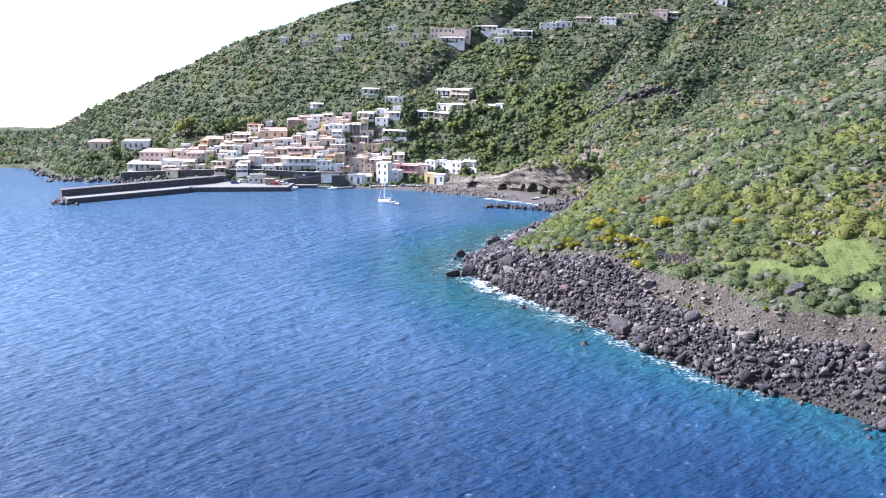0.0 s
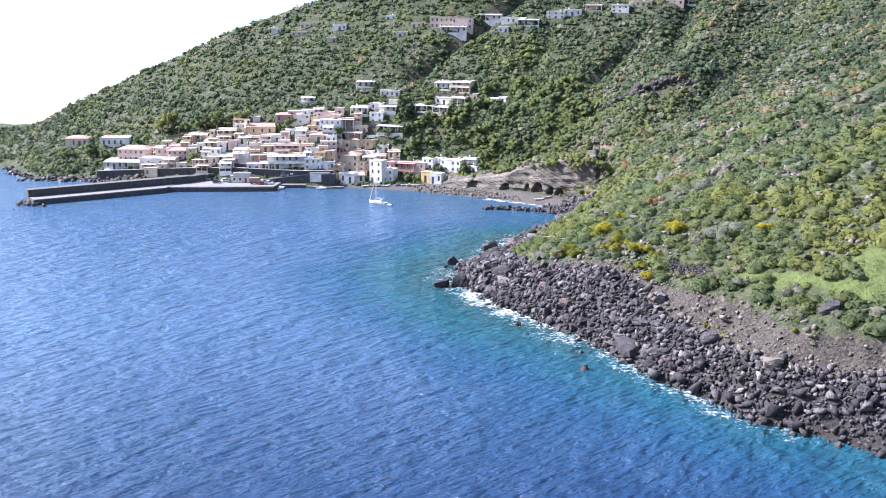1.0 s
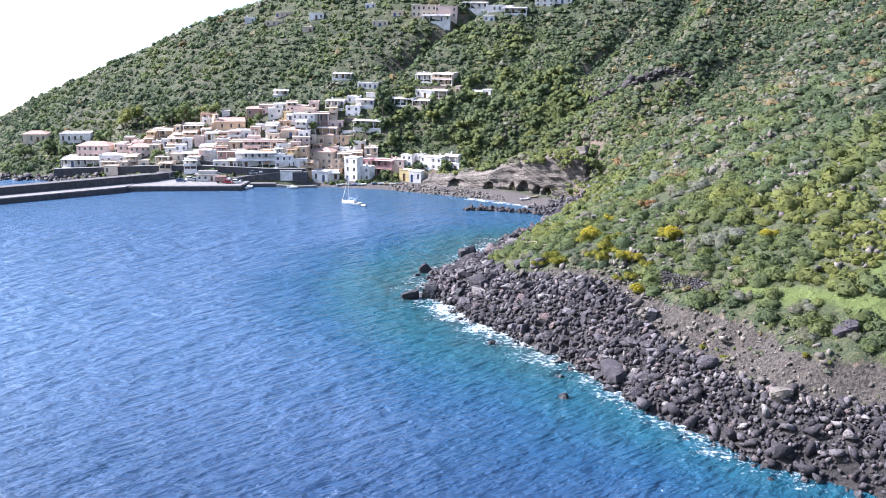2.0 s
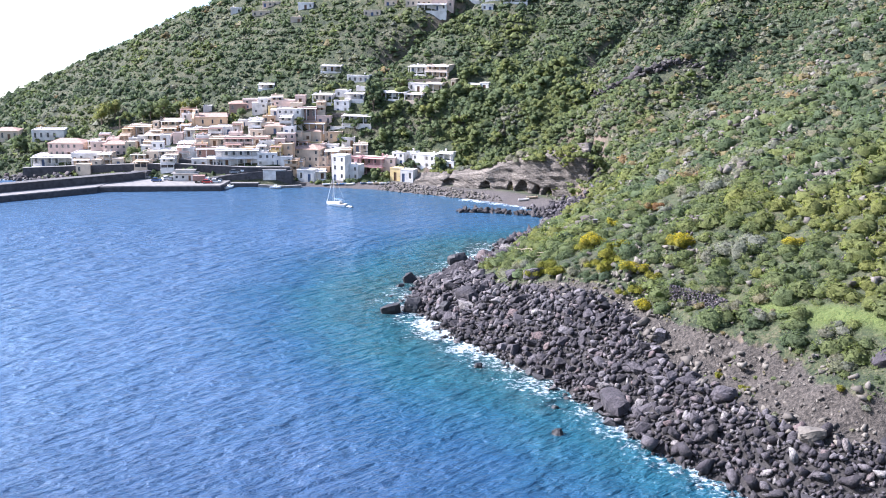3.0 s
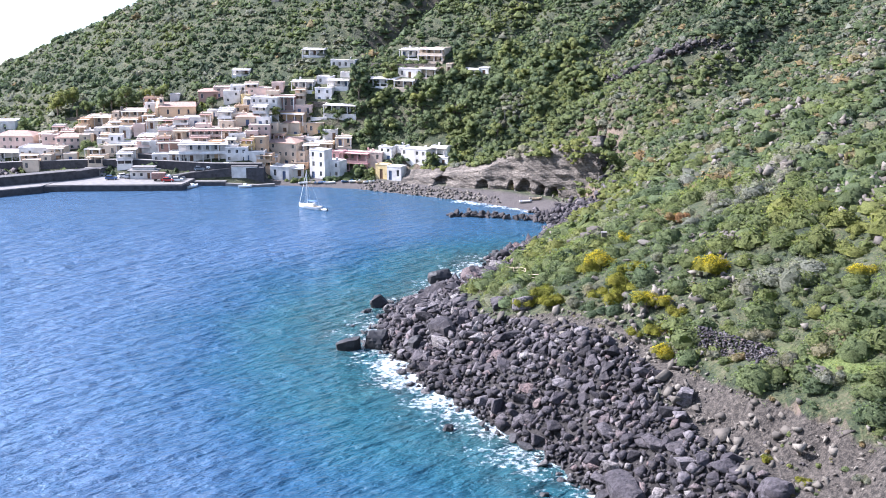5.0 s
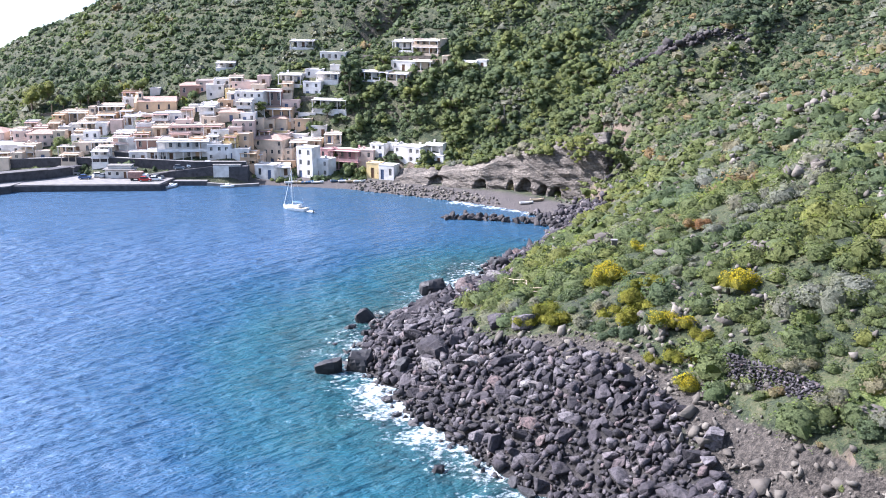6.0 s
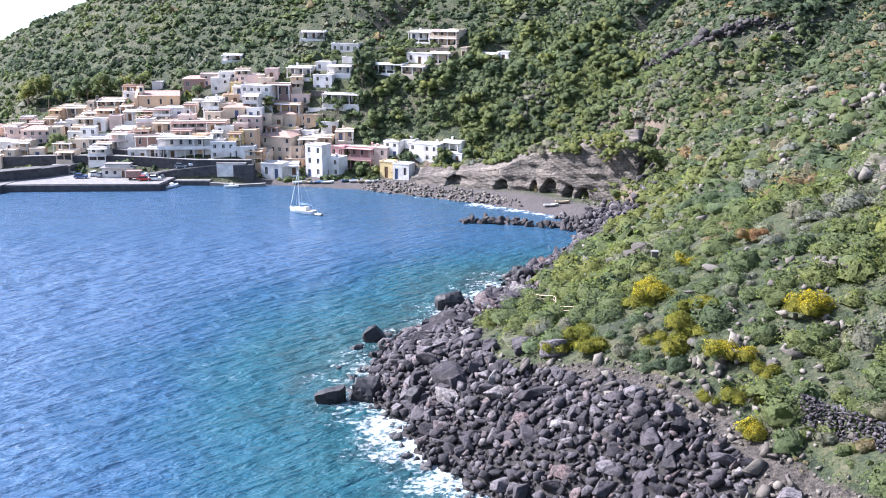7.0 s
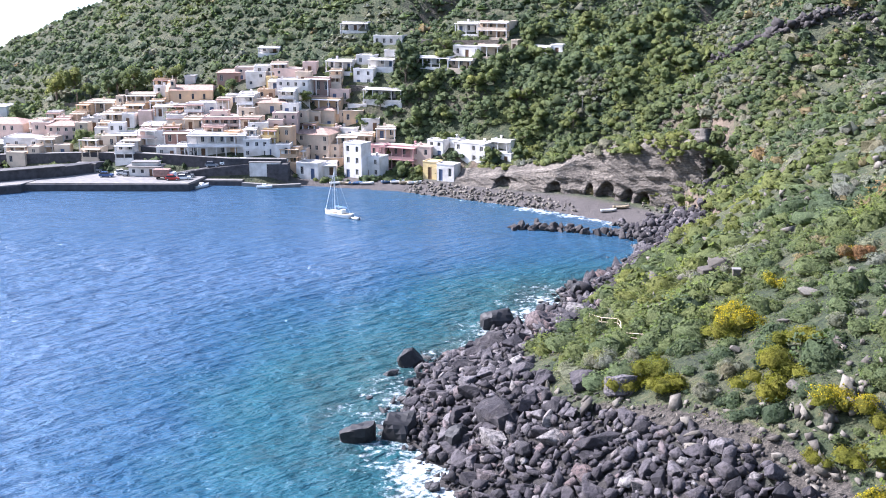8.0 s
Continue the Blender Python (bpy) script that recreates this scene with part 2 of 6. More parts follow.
M_LAVA = plain("dark weathered lava", (0.045, 0.039, 0.039), 0.95, 0, 1.2, 0.55)
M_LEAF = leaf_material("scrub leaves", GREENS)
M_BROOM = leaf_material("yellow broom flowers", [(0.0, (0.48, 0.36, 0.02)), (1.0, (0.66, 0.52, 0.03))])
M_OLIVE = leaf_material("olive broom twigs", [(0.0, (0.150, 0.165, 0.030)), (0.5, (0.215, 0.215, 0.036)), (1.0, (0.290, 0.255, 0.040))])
M_BARK = plain("grey brown bark", (0.13, 0.10, 0.075), 0.9, 0, 3.0, 0.4)
M_TILE = plain("weathered terracotta roof tiles", (0.30, 0.20, 0.16), 0.9, 0, 1.5, 0.3)
M_ROOF = plain("grey roof screed", (0.46, 0.42, 0.38), 0.9, 0, 0.6, 0.25)
M_GLASS = plain("dark window glass", (0.03, 0.035, 0.045), 0.15, 0, 1.0, 0.2)
M_FRAME = plain("painted window frame", (0.55, 0.50, 0.44), 0.6)
M_BROWN_DOOR = plain("brown wooden door", (0.13, 0.07, 0.04), 0.6, 0, 4.0)
M_BLUE_DOOR = plain("dark blue painted door", (0.06, 0.09, 0.17), 0.6, 0, 4.0)
M_WOOD = plain("pale bleached timber", (0.46, 0.38, 0.27), 0.85, 0, 5.0)
M_AWNING = plain("red brown awning cloth", (0.27, 0.17, 0.145), 0.9, 0, 1.5)
M_HULL = plain("white boat gelcoat", (0.80, 0.80, 0.80), 0.3, 0, 0.6, 0.06)
M_METAL = plain("painted white aluminium", (0.70, 0.70, 0.70), 0.35, 0.3, 2.0, 0.1)
M_BLUE = plain("faded blue boat paint", (0.10, 0.20, 0.38), 0.5, 0, 1.0)
M_RUBBER = plain("black rubber", (0.02, 0.02, 0.02), 0.8)
M_ASPHALT = plain("worn asphalt", (0.09, 0.085, 0.085), 0.95, 0, 1.2, 0.3)

# ---- shared mesh helpers ----
def mesh_object(name, verts, faces, mat, smooth=False):
    me = bpy.data.meshes.new(name)
    me.from_pydata(verts, [], faces)
    me.materials.append(mat)
    if smooth:
        me.shade_smooth()
    return new(name, me)


def bm_object(name, bm, mat, parent=None, smooth=False):
    me = bpy.data.meshes.new(name)
    bm.to_mesh(me)
    bm.free()
    me.materials.append(mat)
    if smooth:
        me.shade_smooth()
    ob = new(name, me)
    ob.parent = parent
    return ob


def part(name, bm, mat, parent, label="", smooth=False):
    ob = bm_object(name, bm, mat, parent, smooth)
    return tagged(ob, label) if label else ob


def add_box(bm, x0, y0, z0, x1, y1, z1, bevel=0.0):
    r = bmesh.ops.create_cube(bm, size=1)
    for v in r["verts"]:
        v.co = Vector(((x0 + x1) / 2 + v.co.x * (x1 - x0), (y0 + y1) / 2 + v.co.y * (y1 - y0), (z0 + z1) / 2 + v.co.z * (z1 - z0)))
    if bevel:
        es = list({e for v in r["verts"] for e in v.link_edges})
        bmesh.ops.bevel(bm, geom=es, offset=bevel, segments=1, affect="EDGES")
    return bm


def box(x0, y0, z0, x1, y1, z1, bevel=0.0):
    return add_box(bmesh.new(), x0, y0, z0, x1, y1, z1, bevel)


# ---- the land: coast line, relief and shore ----
COAST = [(150, 120), (118, 175), (90, 208), (81, 224), (66, 235), (54, 255), (45, 272), (38, 287), (29, 300), (19, 316), (13.5, 327), (8, 335), (7, 346), (8.5, 357), (17, 372), (26, 384), (29, 399), (40, 416), (45, 432), (46, 446), (40, 460), (24, 472), (8, 480), (-14, 491), (-38, 496), (-66, 495), (-112, 497), (-140, 500), (-152, 509), (-172, 508), (-184, 513), (-204, 543), (-225, 549), (-262, 556), (-330, 585)]
SPUR = [(74, 484), (88, 494), (112, 530), (150, 600)]
RAVINES = [([(-12, 562), (4, 578), (24, 592), (44, 612)], 7, 5), ([(100, 522), (113, 563), (121, 584)], 7, 6), ([(70, 534), (80, 546), (90, 556)], 5, 4), ([(104, 478), (114, 496), (136, 500)], 5, 5), ([(41, 552), (51, 573)], 3, 4)]
RELIEF = np.array([[-65, -48, -31, -15, -2, 8, 18, 32, 48], [-50, -40, -28, -13, 4, 20, 34, 52, 72], [-35, -31, -25, -14, 5, 30, 50, 72, 95], [-22, -20, -18, -14, -7, 19, 60, 88, 113], [-13, -8, -5, -2, 0, 15, 60, 95, 123], [-12, 3, 15, 27, 43, 55, 74, 99, 124], [-19, 11, 46, 77, 93, 98, 101, 109, 120], [-28, 25, 79, 123, 142, 142, 133, 123, 115]], float)


def line_distance(x, y, line):
    best = np.full(x.shape, 1e9)
    for (ax, ay), (bx, by) in zip(line[:-1], line[1:]):
        dx, dy = bx - ax, by - ay
        t = np.clip(((x - ax) * dx + (y - ay) * dy) / (dx * dx + dy * dy), 0, 1)
        best = np.minimum(best, np.hypot(x - ax - t * dx, y - ay - t * dy))
    return best


def coast_distance(x, y):
    """Metres from the water's edge, negative at sea."""
    land = COAST + [(-330, 900), (500, 900), (500, 120)]
    inside = np.zeros(x.shape, bool)
    for (ax, ay), (bx, by) in zip(land, land[1:] + land[:1]):
        inside ^= ((ay > y) != (by > y)) & (x < (bx - ax) * (y - ay) / (by - ay + 1e-12) + ax)
    d = line_distance(x, y, COAST)
    # coves and points a few metres deep along the boulder shore
    jag = (1.3 * waves(x, y, 0.30, 91) + 0.7 * waves(x, y, 0.75, 92)) * np.clip((425 - y) / 15, 0, 1)
    return np.where(inside, d, -d) + jag


def cubic(u):
    return ((1 - u) ** 3 / 6, (3 * u**3 - 6 * u**2 + 4) / 6, (-3 * u**3 + 3 * u**2 + 3 * u + 1) / 6, u**3 / 6)


def relief(x, y):
    ny, nx = RELIEF.shape
    u = np.clip((x + 300) / 75, 1, nx - 2.001)
    v = np.clip((y - 180) / 75, 1, ny - 2.001)
    i, j = u.astype(int), v.astype(int)
    bu, bv = cubic(u - i), cubic(v - j)
    z = sum(bu[a] * bv[b] * RELIEF[j - 1 + b, i - 1 + a] for a in range(4) for b in range(4))
    # past the table the slope goes on
    z = z + np.maximum(x - 225, 0) * 0.3
    # behind the crest the land falls to the far shore
    crest = np.interp(x, [-330, -180, -100, 0, 330], [596, 622, 648, 690, 690])
    z = z - np.maximum(y - crest, 0) * 0.9
    z = z + 8 * np.exp(-((line_distance(x, y, SPUR) / 14) ** 2))
    for line, deep, wide in RAVINES:
        z = z - deep * np.exp(-((line_distance(x, y, line) / wide) ** 2))
    return z
# beyond y = 535 the tone drops to paint in bluish distance haze


def smooth01(v):
    v = np.clip(v, 0, 1)
    return v * v * (3 - 2 * v)


def waves(x, y, scale, seed):
    """Cheap smooth noise from rotated sines, -1 to 1."""
    r = np.random.RandomState(seed)
    z = 0
    for k in range(7):
        a, f, ph = r.uniform(0, 6.28), scale * r.uniform(0.6, 1.7), r.uniform(0, 6.28)
        z = z + np.sin((x * math.cos(a) + y * math.sin(a)) * f + ph)
    return z / 4


def beach_share(x, y):
    """1 in the bay with its beach under the cliff."""
    return smooth01((y - 416) / 14) * smooth01((x + 52) / 12) * smooth01((88 - x) / 28)


def low_bank(y):
    """1 along the stretch where a bare earth bank rises behind a narrow belt of boulders."""
    return smooth01((292 - y) / 15)


def bank_edge(x, y):
    """Metres inland at which the boulders give way to soil."""
    return 15.5 - 4.8 * low_bank(y) + (2.5 - 1.2 * low_bank(y)) * waves(x, y, 0.12, 21)


def earth_bank(x, y):
    """Width of the bare brown bank above the boulders."""
    return 2.2 * smooth01((332 - y) / 16) * (1 - low_bank(y)) + 6.6 * low_bank(y)


def height(x, y):
    x, y = np.asarray(x, float), np.asarray(y, float)
    d = coast_distance(x, y)
    long = 15 - 9 * np.clip((y - 400) / 50, 0, 1)
    b = beach_share(x, y)
    step = d - 16 + 1.0 * waves(x, y, 0.25, 4)
    rise = (1 - np.exp(-np.maximum(d, 0) / long)) * (1 - b) + b * (0.40 * smooth01(step / 4) + 0.60 * smooth01((step - 3) / 24))
    low = 0.3 + np.minimum(np.maximum(d, 0), 14) * 0.12
    z = np.maximum(relief(x, y) * rise, low)
    rough = np.clip(d / 30, 0, 1) * (1 - 0.8 * smooth01((x + 135) / 15) * smooth01((20 - x) / 15) * smooth01((552 - y) / 14))
    z = z + rough * (1.2 * waves(x, y, 0.09, 1) + 0.6 * waves(x, y, 0.3, 2) + 0.25 * waves(x, y, 0.9, 3))
    # the eroded bank: hollowed foot, steep brow, rutted face
    over = d - bank_edge(x, y)
    z = z + low_bank(y) * (1.0 * np.exp(-(((over - 7.5) / 2.5) ** 2)) - 2.2 * np.exp(-(((over - 3) / 4) ** 2)))
    z = z + low_bank(y) * np.exp(-(((over - 5) / 5) ** 2)) * (0.45 * waves(x, y, 1.0, 24) + 0.3 * waves(x, y, 2.1, 25))
    return np.where(d > 0, z, np.maximum(d * 0.35, -7))


def ground_z(x, y):
    return float(height(np.array([x]), np.array([y]))[0])


def grid_mesh(name, xs, ys, zf, mat, smooth=True):
    gx, gy = np.meshgrid(xs, ys)
    x, y = gx.ravel(), gy.ravel()
    z = zf(x, y)
    nx, ny = len(xs), len(ys)
    me = bpy.data.meshes.new(name)
    me.vertices.add(nx * ny)
    me.vertices.foreach_set("co", np.column_stack([x, y, z]).ravel())
    i = (np.arange(ny - 1)[:, None] * nx + np.arange(nx - 1)).ravel()
    quads = np.column_stack([i, i + 1, i + nx + 1, i + nx])
    me.loops.add(quads.size)
    me.loops.foreach_set("vertex_index", quads.ravel())
    me.polygons.add(len(quads))
    me.polygons.foreach_set("loop_start", np.arange(len(quads)) * 4)
    me.update(calc_edges=True)
    me.materials.append(mat)
    if smooth:
        me.shade_smooth()
    return new(name, me), x, y, z


def point_values(ob, name, values):
    a = ob.data.attributes.new(name, "FLOAT", "POINT")
    a.data.foreach_set("value", np.asarray(values, np.float32))


ground, gx, gy, gz = grid_mesh("ground", np.concatenate([np.arange(-330, 28, 2.2), np.arange(28, 112, 1.0), np.arange(112, 331, 2.2)]), np.concatenate([np.arange(110, 228, 2.2), np.arange(228, 345, 1.0), np.arange(345, 701, 2.2)]), height, M_GROUND)
gd = coast_distance(gx, gy)
bshare = beach_share(gx, gy)
point_values(ground, "shore", smooth01((bank_edge(gx, gy) + 1.0 - gd) / 3) * smooth01((430 - gy) / 30) * (1 - bshare))
point_values(ground, "beach", bshare * smooth01((13 - gd) / 3))
over = gd - bank_edge(gx, gy)
point_values(ground, "bank", smooth01((over + 1.5) / 2) * smooth01((earth_bank(gx, gy) + 1.8 - over) / 2.5) * smooth01((334 - gy) / 14))
GRASS = [(63, 292), (70, 282), (80, 268), (90, 257), (99, 246)]


def meadow_share(x, y):
    """1 on the strip of bright grass along the top of the bank."""
    return np.maximum(smooth01((4.0 - line_distance(x, y, GRASS) + 1.5 * waves(x, y, 0.3, 26)) / 3), smooth01((1.3 - np.hypot((x - 99) / 7, (y - 264) / 12)) / 0.6)) * low_bank(y)


point_values(ground, "meadow", meadow_share(gx, gy))
tagged(ground, "steep green volcanic hillside with scrub, herbs and bare tuff", "hillside", kind="structure")

xs = np.concatenate([[-4000, -2000, -1000, -600, -420], np.arange(-330, 161, 3.5), [250, 600]])
ys = np.concatenate([[-3000, -1500, -700, -300, -100, 0, 50], np.arange(80, 600, 3.5)])
sea, sx, sy, sz = grid_mesh("water", xs, ys, lambda x, y: x * 0, M_SEA)
sd = -coast_distance(sx, sy)
point_values(sea, "shallow", np.clip(0.95 - sd / 60, 0, 1) * smooth01((sx + 75) / 60) * (1 - 0.45 * smooth01((sy - 400) / 40)) * (1 - 0.3 * smooth01((300 - sy) / 60)))
surf = sum(np.exp(-(((sx - a) ** 2 + (sy - b) ** 2) / c**2)) for a, b, c in ((23, 309, 9), (6, 331, 11), (14, 322, 9), (32, 288, 7), (44, 268, 8), (19, 380, 8), (2, 350, 9), (27, 392, 6)))
point_values(sea, "deep", smooth01((315 - sy) / 150) * np.clip((sd + 8) / 50, 0, 1))
point_values(sea, "calm", smooth01((sy - 395) / 60))
point_values(sea, "foam", 0.23 * surf + 0.6 * np.exp(-((line_distance(sx, sy, [(20, 472), (30, 466), (40, 459)]) / 2.2) ** 2)) + np.clip(0.52 - 0.14 * smooth01((285 - sy) / 20) + 0.24 * waves(sx, sy, 0.11, 9) - np.maximum(sd, 0) / (20.0 + 8 * waves(sx, sy, 0.07, 8)), -1, 1) * np.clip(1.15 - smooth01((sy - 395) / 30) * 0.75, 0, 1))
tagged(sea, "clear blue sea turning turquoise over shallow rocks near the shore", "sea", kind="structure")

# ---- village houses ----
def wall_mesh(w, d, h, openings, deep=0.22):
    """A house body from 4 m below its floor to h, with recessed openings (x0, z0, x1, z1) in the front at y = 0."""
    xs = sorted({-w / 2, w / 2, *(o[0] for o in openings), *(o[2] for o in openings)})
    zs = sorted({-4.0, h, *(o[1] for o in openings), *(o[3] for o in openings)})
    v, f = [], []

    def quad(*pts):
        f.append(tuple(range(len(v), len(v) + 4)))
        v.extend(pts)

    for xa, xb in zip(xs[:-1], xs[1:]):
        for za, zb in zip(zs[:-1], zs[1:]):
            cx, cz = (xa + xb) / 2, (za + zb) / 2
            if not any(o[0] < cx < o[2] and o[1] < cz < o[3] for o in openings):
                quad((xa, 0, za), (xb, 0, za), (xb, 0, zb), (xa, 0, zb))
    for x0, z0, x1, z1 in openings:
        quad((x0, deep, z0), (x1, deep, z0), (x1, deep, z1), (x0, deep, z1))
        quad((x0, 0, z0), (x1, 0, z0), (x1, deep, z0), (x0, deep, z0))
        quad((x0, deep, z1), (x1, deep, z1), (x1, 0, z1), (x0, 0, z1))
        quad((x0, 0, z0), (x0, deep, z0), (x0, deep, z1), (x0, 0, z1))
        quad((x1, deep, z0), (x1, 0, z0), (x1, 0, z1), (x1, deep, z1))
    a, b = -w / 2, w / 2
    quad((b, 0, -4), (b, d, -4), (b, d, h), (b, 0, h))
    quad((a, d, -4), (a, 0, -4), (a, 0, h), (a, d, h))
    quad((b, d, -4), (a, d, -4), (a, d, h), (b, d, h))
    quad((a, 0, h), (b, 0, h), (b, d, h), (a, d, h))
    return v, f


def frame_bm(w, h, t=0.07, deep=0.06):
    bm = bmesh.new()
    for x0, z0, x1, z1 in ((-w / 2, 0, w / 2, t), (-w / 2, h - t, w / 2, h), (-w / 2, t, -w / 2 + t, h - t), (w / 2 - t, t, w / 2, h - t), (-t / 2, t, t / 2, h - t)):
        add_box(bm, x0, 0, z0, x1, deep, z1)
    return bm


COLOUR_WORDS = {M_WHITE: "white", M_CREAM: "cream", M_PINK: "deep pink", M_ROSE: "pale rose", M_OCHRE: "ochre orange", M_YELLOW: "yellow", M_RED: "dull red"}
COUNT_WORDS = {1: "single-storey", 2: "two-storey", 3: "three-storey"}
STYLE_WORDS = {"plain": "with a flat roof and small windows", "porch": "with a shaded pillared terrace", "awning": "with long awnings over its terrace", "loggia": "with an open pillared loggia", "tile": "with a terracotta tiled roof"}
dice = random.Random(11)
WINDOW_MESHES = {}


def window_meshes(w, h):
    key = (round(w, 1), round(h, 1))
    if key not in WINDOW_MESHES:
        fm = bpy.data.meshes.new("window")
        bm = frame_bm(*key)
        bm.to_mesh(fm)
        bm.free()
        fm.materials.append(M_FRAME)
        pm = bpy.data.meshes.new("pane")
        bm = box(-key[0] / 2 + 0.05, 0.03, 0.05, key[0] / 2 - 0.05, 0.05, key[1] - 0.05)
        bm.to_mesh(pm)
        bm.free()
        pm.materials.append(M_GLASS)
        WINDOW_MESHES[key] = (fm, pm)
    return WINDOW_MESHES[key]


def house(x, y, z, w, h, mat, storeys, style, rz):
    d = max(3.5, min(w * 0.75, 9.0))
    root = tagged(new("house"), f"{COLOUR_WORDS[mat]} {COUNT_WORDS[storeys]} house {STYLE_WORDS[style]}", "house", "village houses")
    root.matrix_world = pose(x, y, z, 0, 0, rz)
    sh = h / storeys
    cols = max(1, int(w / 2.3))
    wide, tall = min(0.95, w / cols * 0.46), sh * 0.5
    openings, panes, doors = [], [], []
    door_col = dice.randrange(cols)
    for s in range(storeys):
        for c in range(cols):
            if dice.random() < 0.18:
                continue
            cx = -w / 2 + (c + 0.5) * w / cols + dice.uniform(-0.12, 0.12)
            if s == 0 and c == door_col:
                openings.append((cx - wide * 0.6, 0.05, cx + wide * 0.6, sh * 0.74))
                doors.append((cx, 0.05, wide * 1.2, sh * 0.69))
            else:
                z0 = s * sh + sh * 0.32
                openings.append((cx - wide / 2, z0, cx + wide / 2, z0 + tall))
                panes.append((cx, z0))
    v, f = wall_mesh(w, d, h, openings)
    wall = mesh_object("wall", v, f, mat)
    wall.parent = root
    fm, pm = window_meshes(wide, tall)
    for cx, z0 in panes:
        win = new("window", fm)
        win.parent = root
        win.location = (cx, 0.13, z0)
        pane = new("pane", pm)
        pane.parent = win
    for cx, z0, dw, dh in doors:
        part("door", box(cx - dw / 2 + 0.01, 0.12, z0, cx + dw / 2 - 0.01, 0.18, z0 + dh, 0.0), dice.choice([M_BROWN_DOOR, M_BROWN_DOOR, M_BLUE_DOOR]), root)
    # roof: screed with a low parapet, or tiles
    if style == "tile":
        bm = bmesh.new()
        o, up = 0.35, 0.12 * w * 0.6 + 0.5
        base = [bm.verts.new(p) for p in ((-w / 2 - o, -o, h + 0.02), (w / 2 + o, -o, h + 0.02), (w / 2 + o, d + o, h + 0.02), (-w / 2 - o, d + o, h + 0.02))]
        e = min(w, d) * 0.4
        r1, r2 = bm.verts.new((-w / 2 + e, d / 2, h + up)), bm.verts.new((w / 2 - e, d / 2, h + up))
        for q in ((base[0], base[1], r2, r1), (base[1], base[2], r2), (base[2], base[3], r1, r2), (base[3], base[0], r1), tuple(reversed(base))):
            bm.faces.new(q)
        part("roof", bm, M_TILE, root)
    else:
        bm = bmesh.new()
        t = 0.16
        for x0, y0, x1, y1 in ((-w / 2 - 0.06, -0.06, w / 2 + 0.06, t), (-w / 2 - 0.06, d - t, w / 2 + 0.06, d + 0.06), (-w / 2 - 0.06, t, -w / 2 + t, d - t), (w / 2 - t, t, w / 2 + 0.06, d - t)):
            add_box(bm, x0, y0, h + 0.004, x1, y1, h + 0.38, 0.03)
        part("parapet", bm, mat, root)
        part("roof", box(-w / 2 + t, t, h + 0.004, w / 2 - t, d - t, h + 0.12), M_ROOF, root)
        if dice.random() < 0.5 and w > 4.5:
            bx = dice.uniform(-w / 2 + 1, w / 2 - 1)
            part("chimney", box(bx - 0.3, d * 0.6, h + 0.12, bx + 0.3, d * 0.6 + 0.6, h + 1.0, 0.05), mat, root)
    if style in ("porch", "loggia", "awning"):
        deep = 1.5 if style == "awning" else 1.9
        for s in range(storeys):
            top = (s + 1) * sh - 0.12
            part("terrace_roof", box(-w / 2 - 0.2, -deep - 0.15, top - 0.14, w / 2 + 0.2, -0.004, top + 0.04, 0.02), M_AWNING if style == "awning" else (mat if style == "loggia" else M_WHITE), root)
            if s or style != "awning":
                part("terrace_floor", box(-w / 2 - 0.1, -deep, s * sh - (4 if s == 0 else 0.16), w / 2 + 0.1, -0.004, s * sh + 0.03), mat, root)
            n = max(3, int(w / 2.6) + 1)
            for k in range(n):
                px = -w / 2 + 0.15 + (w - 0.3) * k / (n - 1)
                part("pillar", box(px - 0.13, -deep + 0.06, s * sh + 0.04, px + 0.13, -deep + 0.32, top - 0.15, 0.02), M_WHITE if style != "loggia" else mat, root)
            if s or style == "loggia":
                part("railing", box(-w / 2, -deep, s * sh + 0.04, w / 2, -deep + 0.055, s * sh + 0.75), mat, root)
    return root


house(-137.5, 519.6, 6.9, 13.9, 5.5, M_ROSE, 2, "tile", 0)
house(-140.3, 513.2, 4.3, 16.0, 3.7, M_WHITE, 1, "porch", 0)
house(-124.2, 510.2, 4.9, 15.6, 4.7, M_WHITE, 1, "plain", 0)
house(-123.9, 517.9, 7.7, 5.7, 5.2, M_ROSE, 2, "plain", 8)
house(-116.9, 516.6, 7.9, 9.2, 4.6, M_ROSE, 2, "tile", 6)
house(-125.2, 512.7, 5.7, 8.5, 3.2, M_WHITE, 1, "porch", 0)
house(-110.5, 521.7, 10.4, 4.8, 3.5, M_WHITE, 1, "plain", 10)
house(-103.8, 514.2, 8.4, 4.2, 3.8, M_WHITE, 2, "plain", 14)
house(-99.3, 513.8, 8.5, 4.7, 5.1, M_WHITE, 2, "plain", 8)
house(-94.3, 511.3, 8.3, 7.5, 2.9, M_WHITE, 1, "porch", 8)
house(-100.6, 523.6, 12.6, 12.6, 3.0, M_CREAM, 1, "porch", 5)
house(-111.3, 532.8, 14.6, 8.5, 3.2, M_CREAM, 1, "porch", 5)
house(-97.4, 530.4, 15.5, 8.6, 4.8, M_CREAM, 2, "porch", 5)
house(-85.1, 509.1, 8.2, 7.1, 4.2, M_WHITE, 1, "plain", 6)
house(-81.7, 523.8, 14.6, 11.0, 3.3, M_CREAM, 1, "awning", 8)
house(-79.6, 516.7, 11.9, 10.4, 3.4, M_ROSE, 1, "awning", 8)
house(-79.2, 508.9, 8.3, 7.4, 4.0, M_RED, 1, "porch", 8)
house(-73.7, 523.2, 15.5, 8.7, 3.1, M_WHITE, 1, "plain", 8)
house(-66.6, 513.1, 11.7, 13.1, 4.1, M_ROSE, 2, "awning", 6)
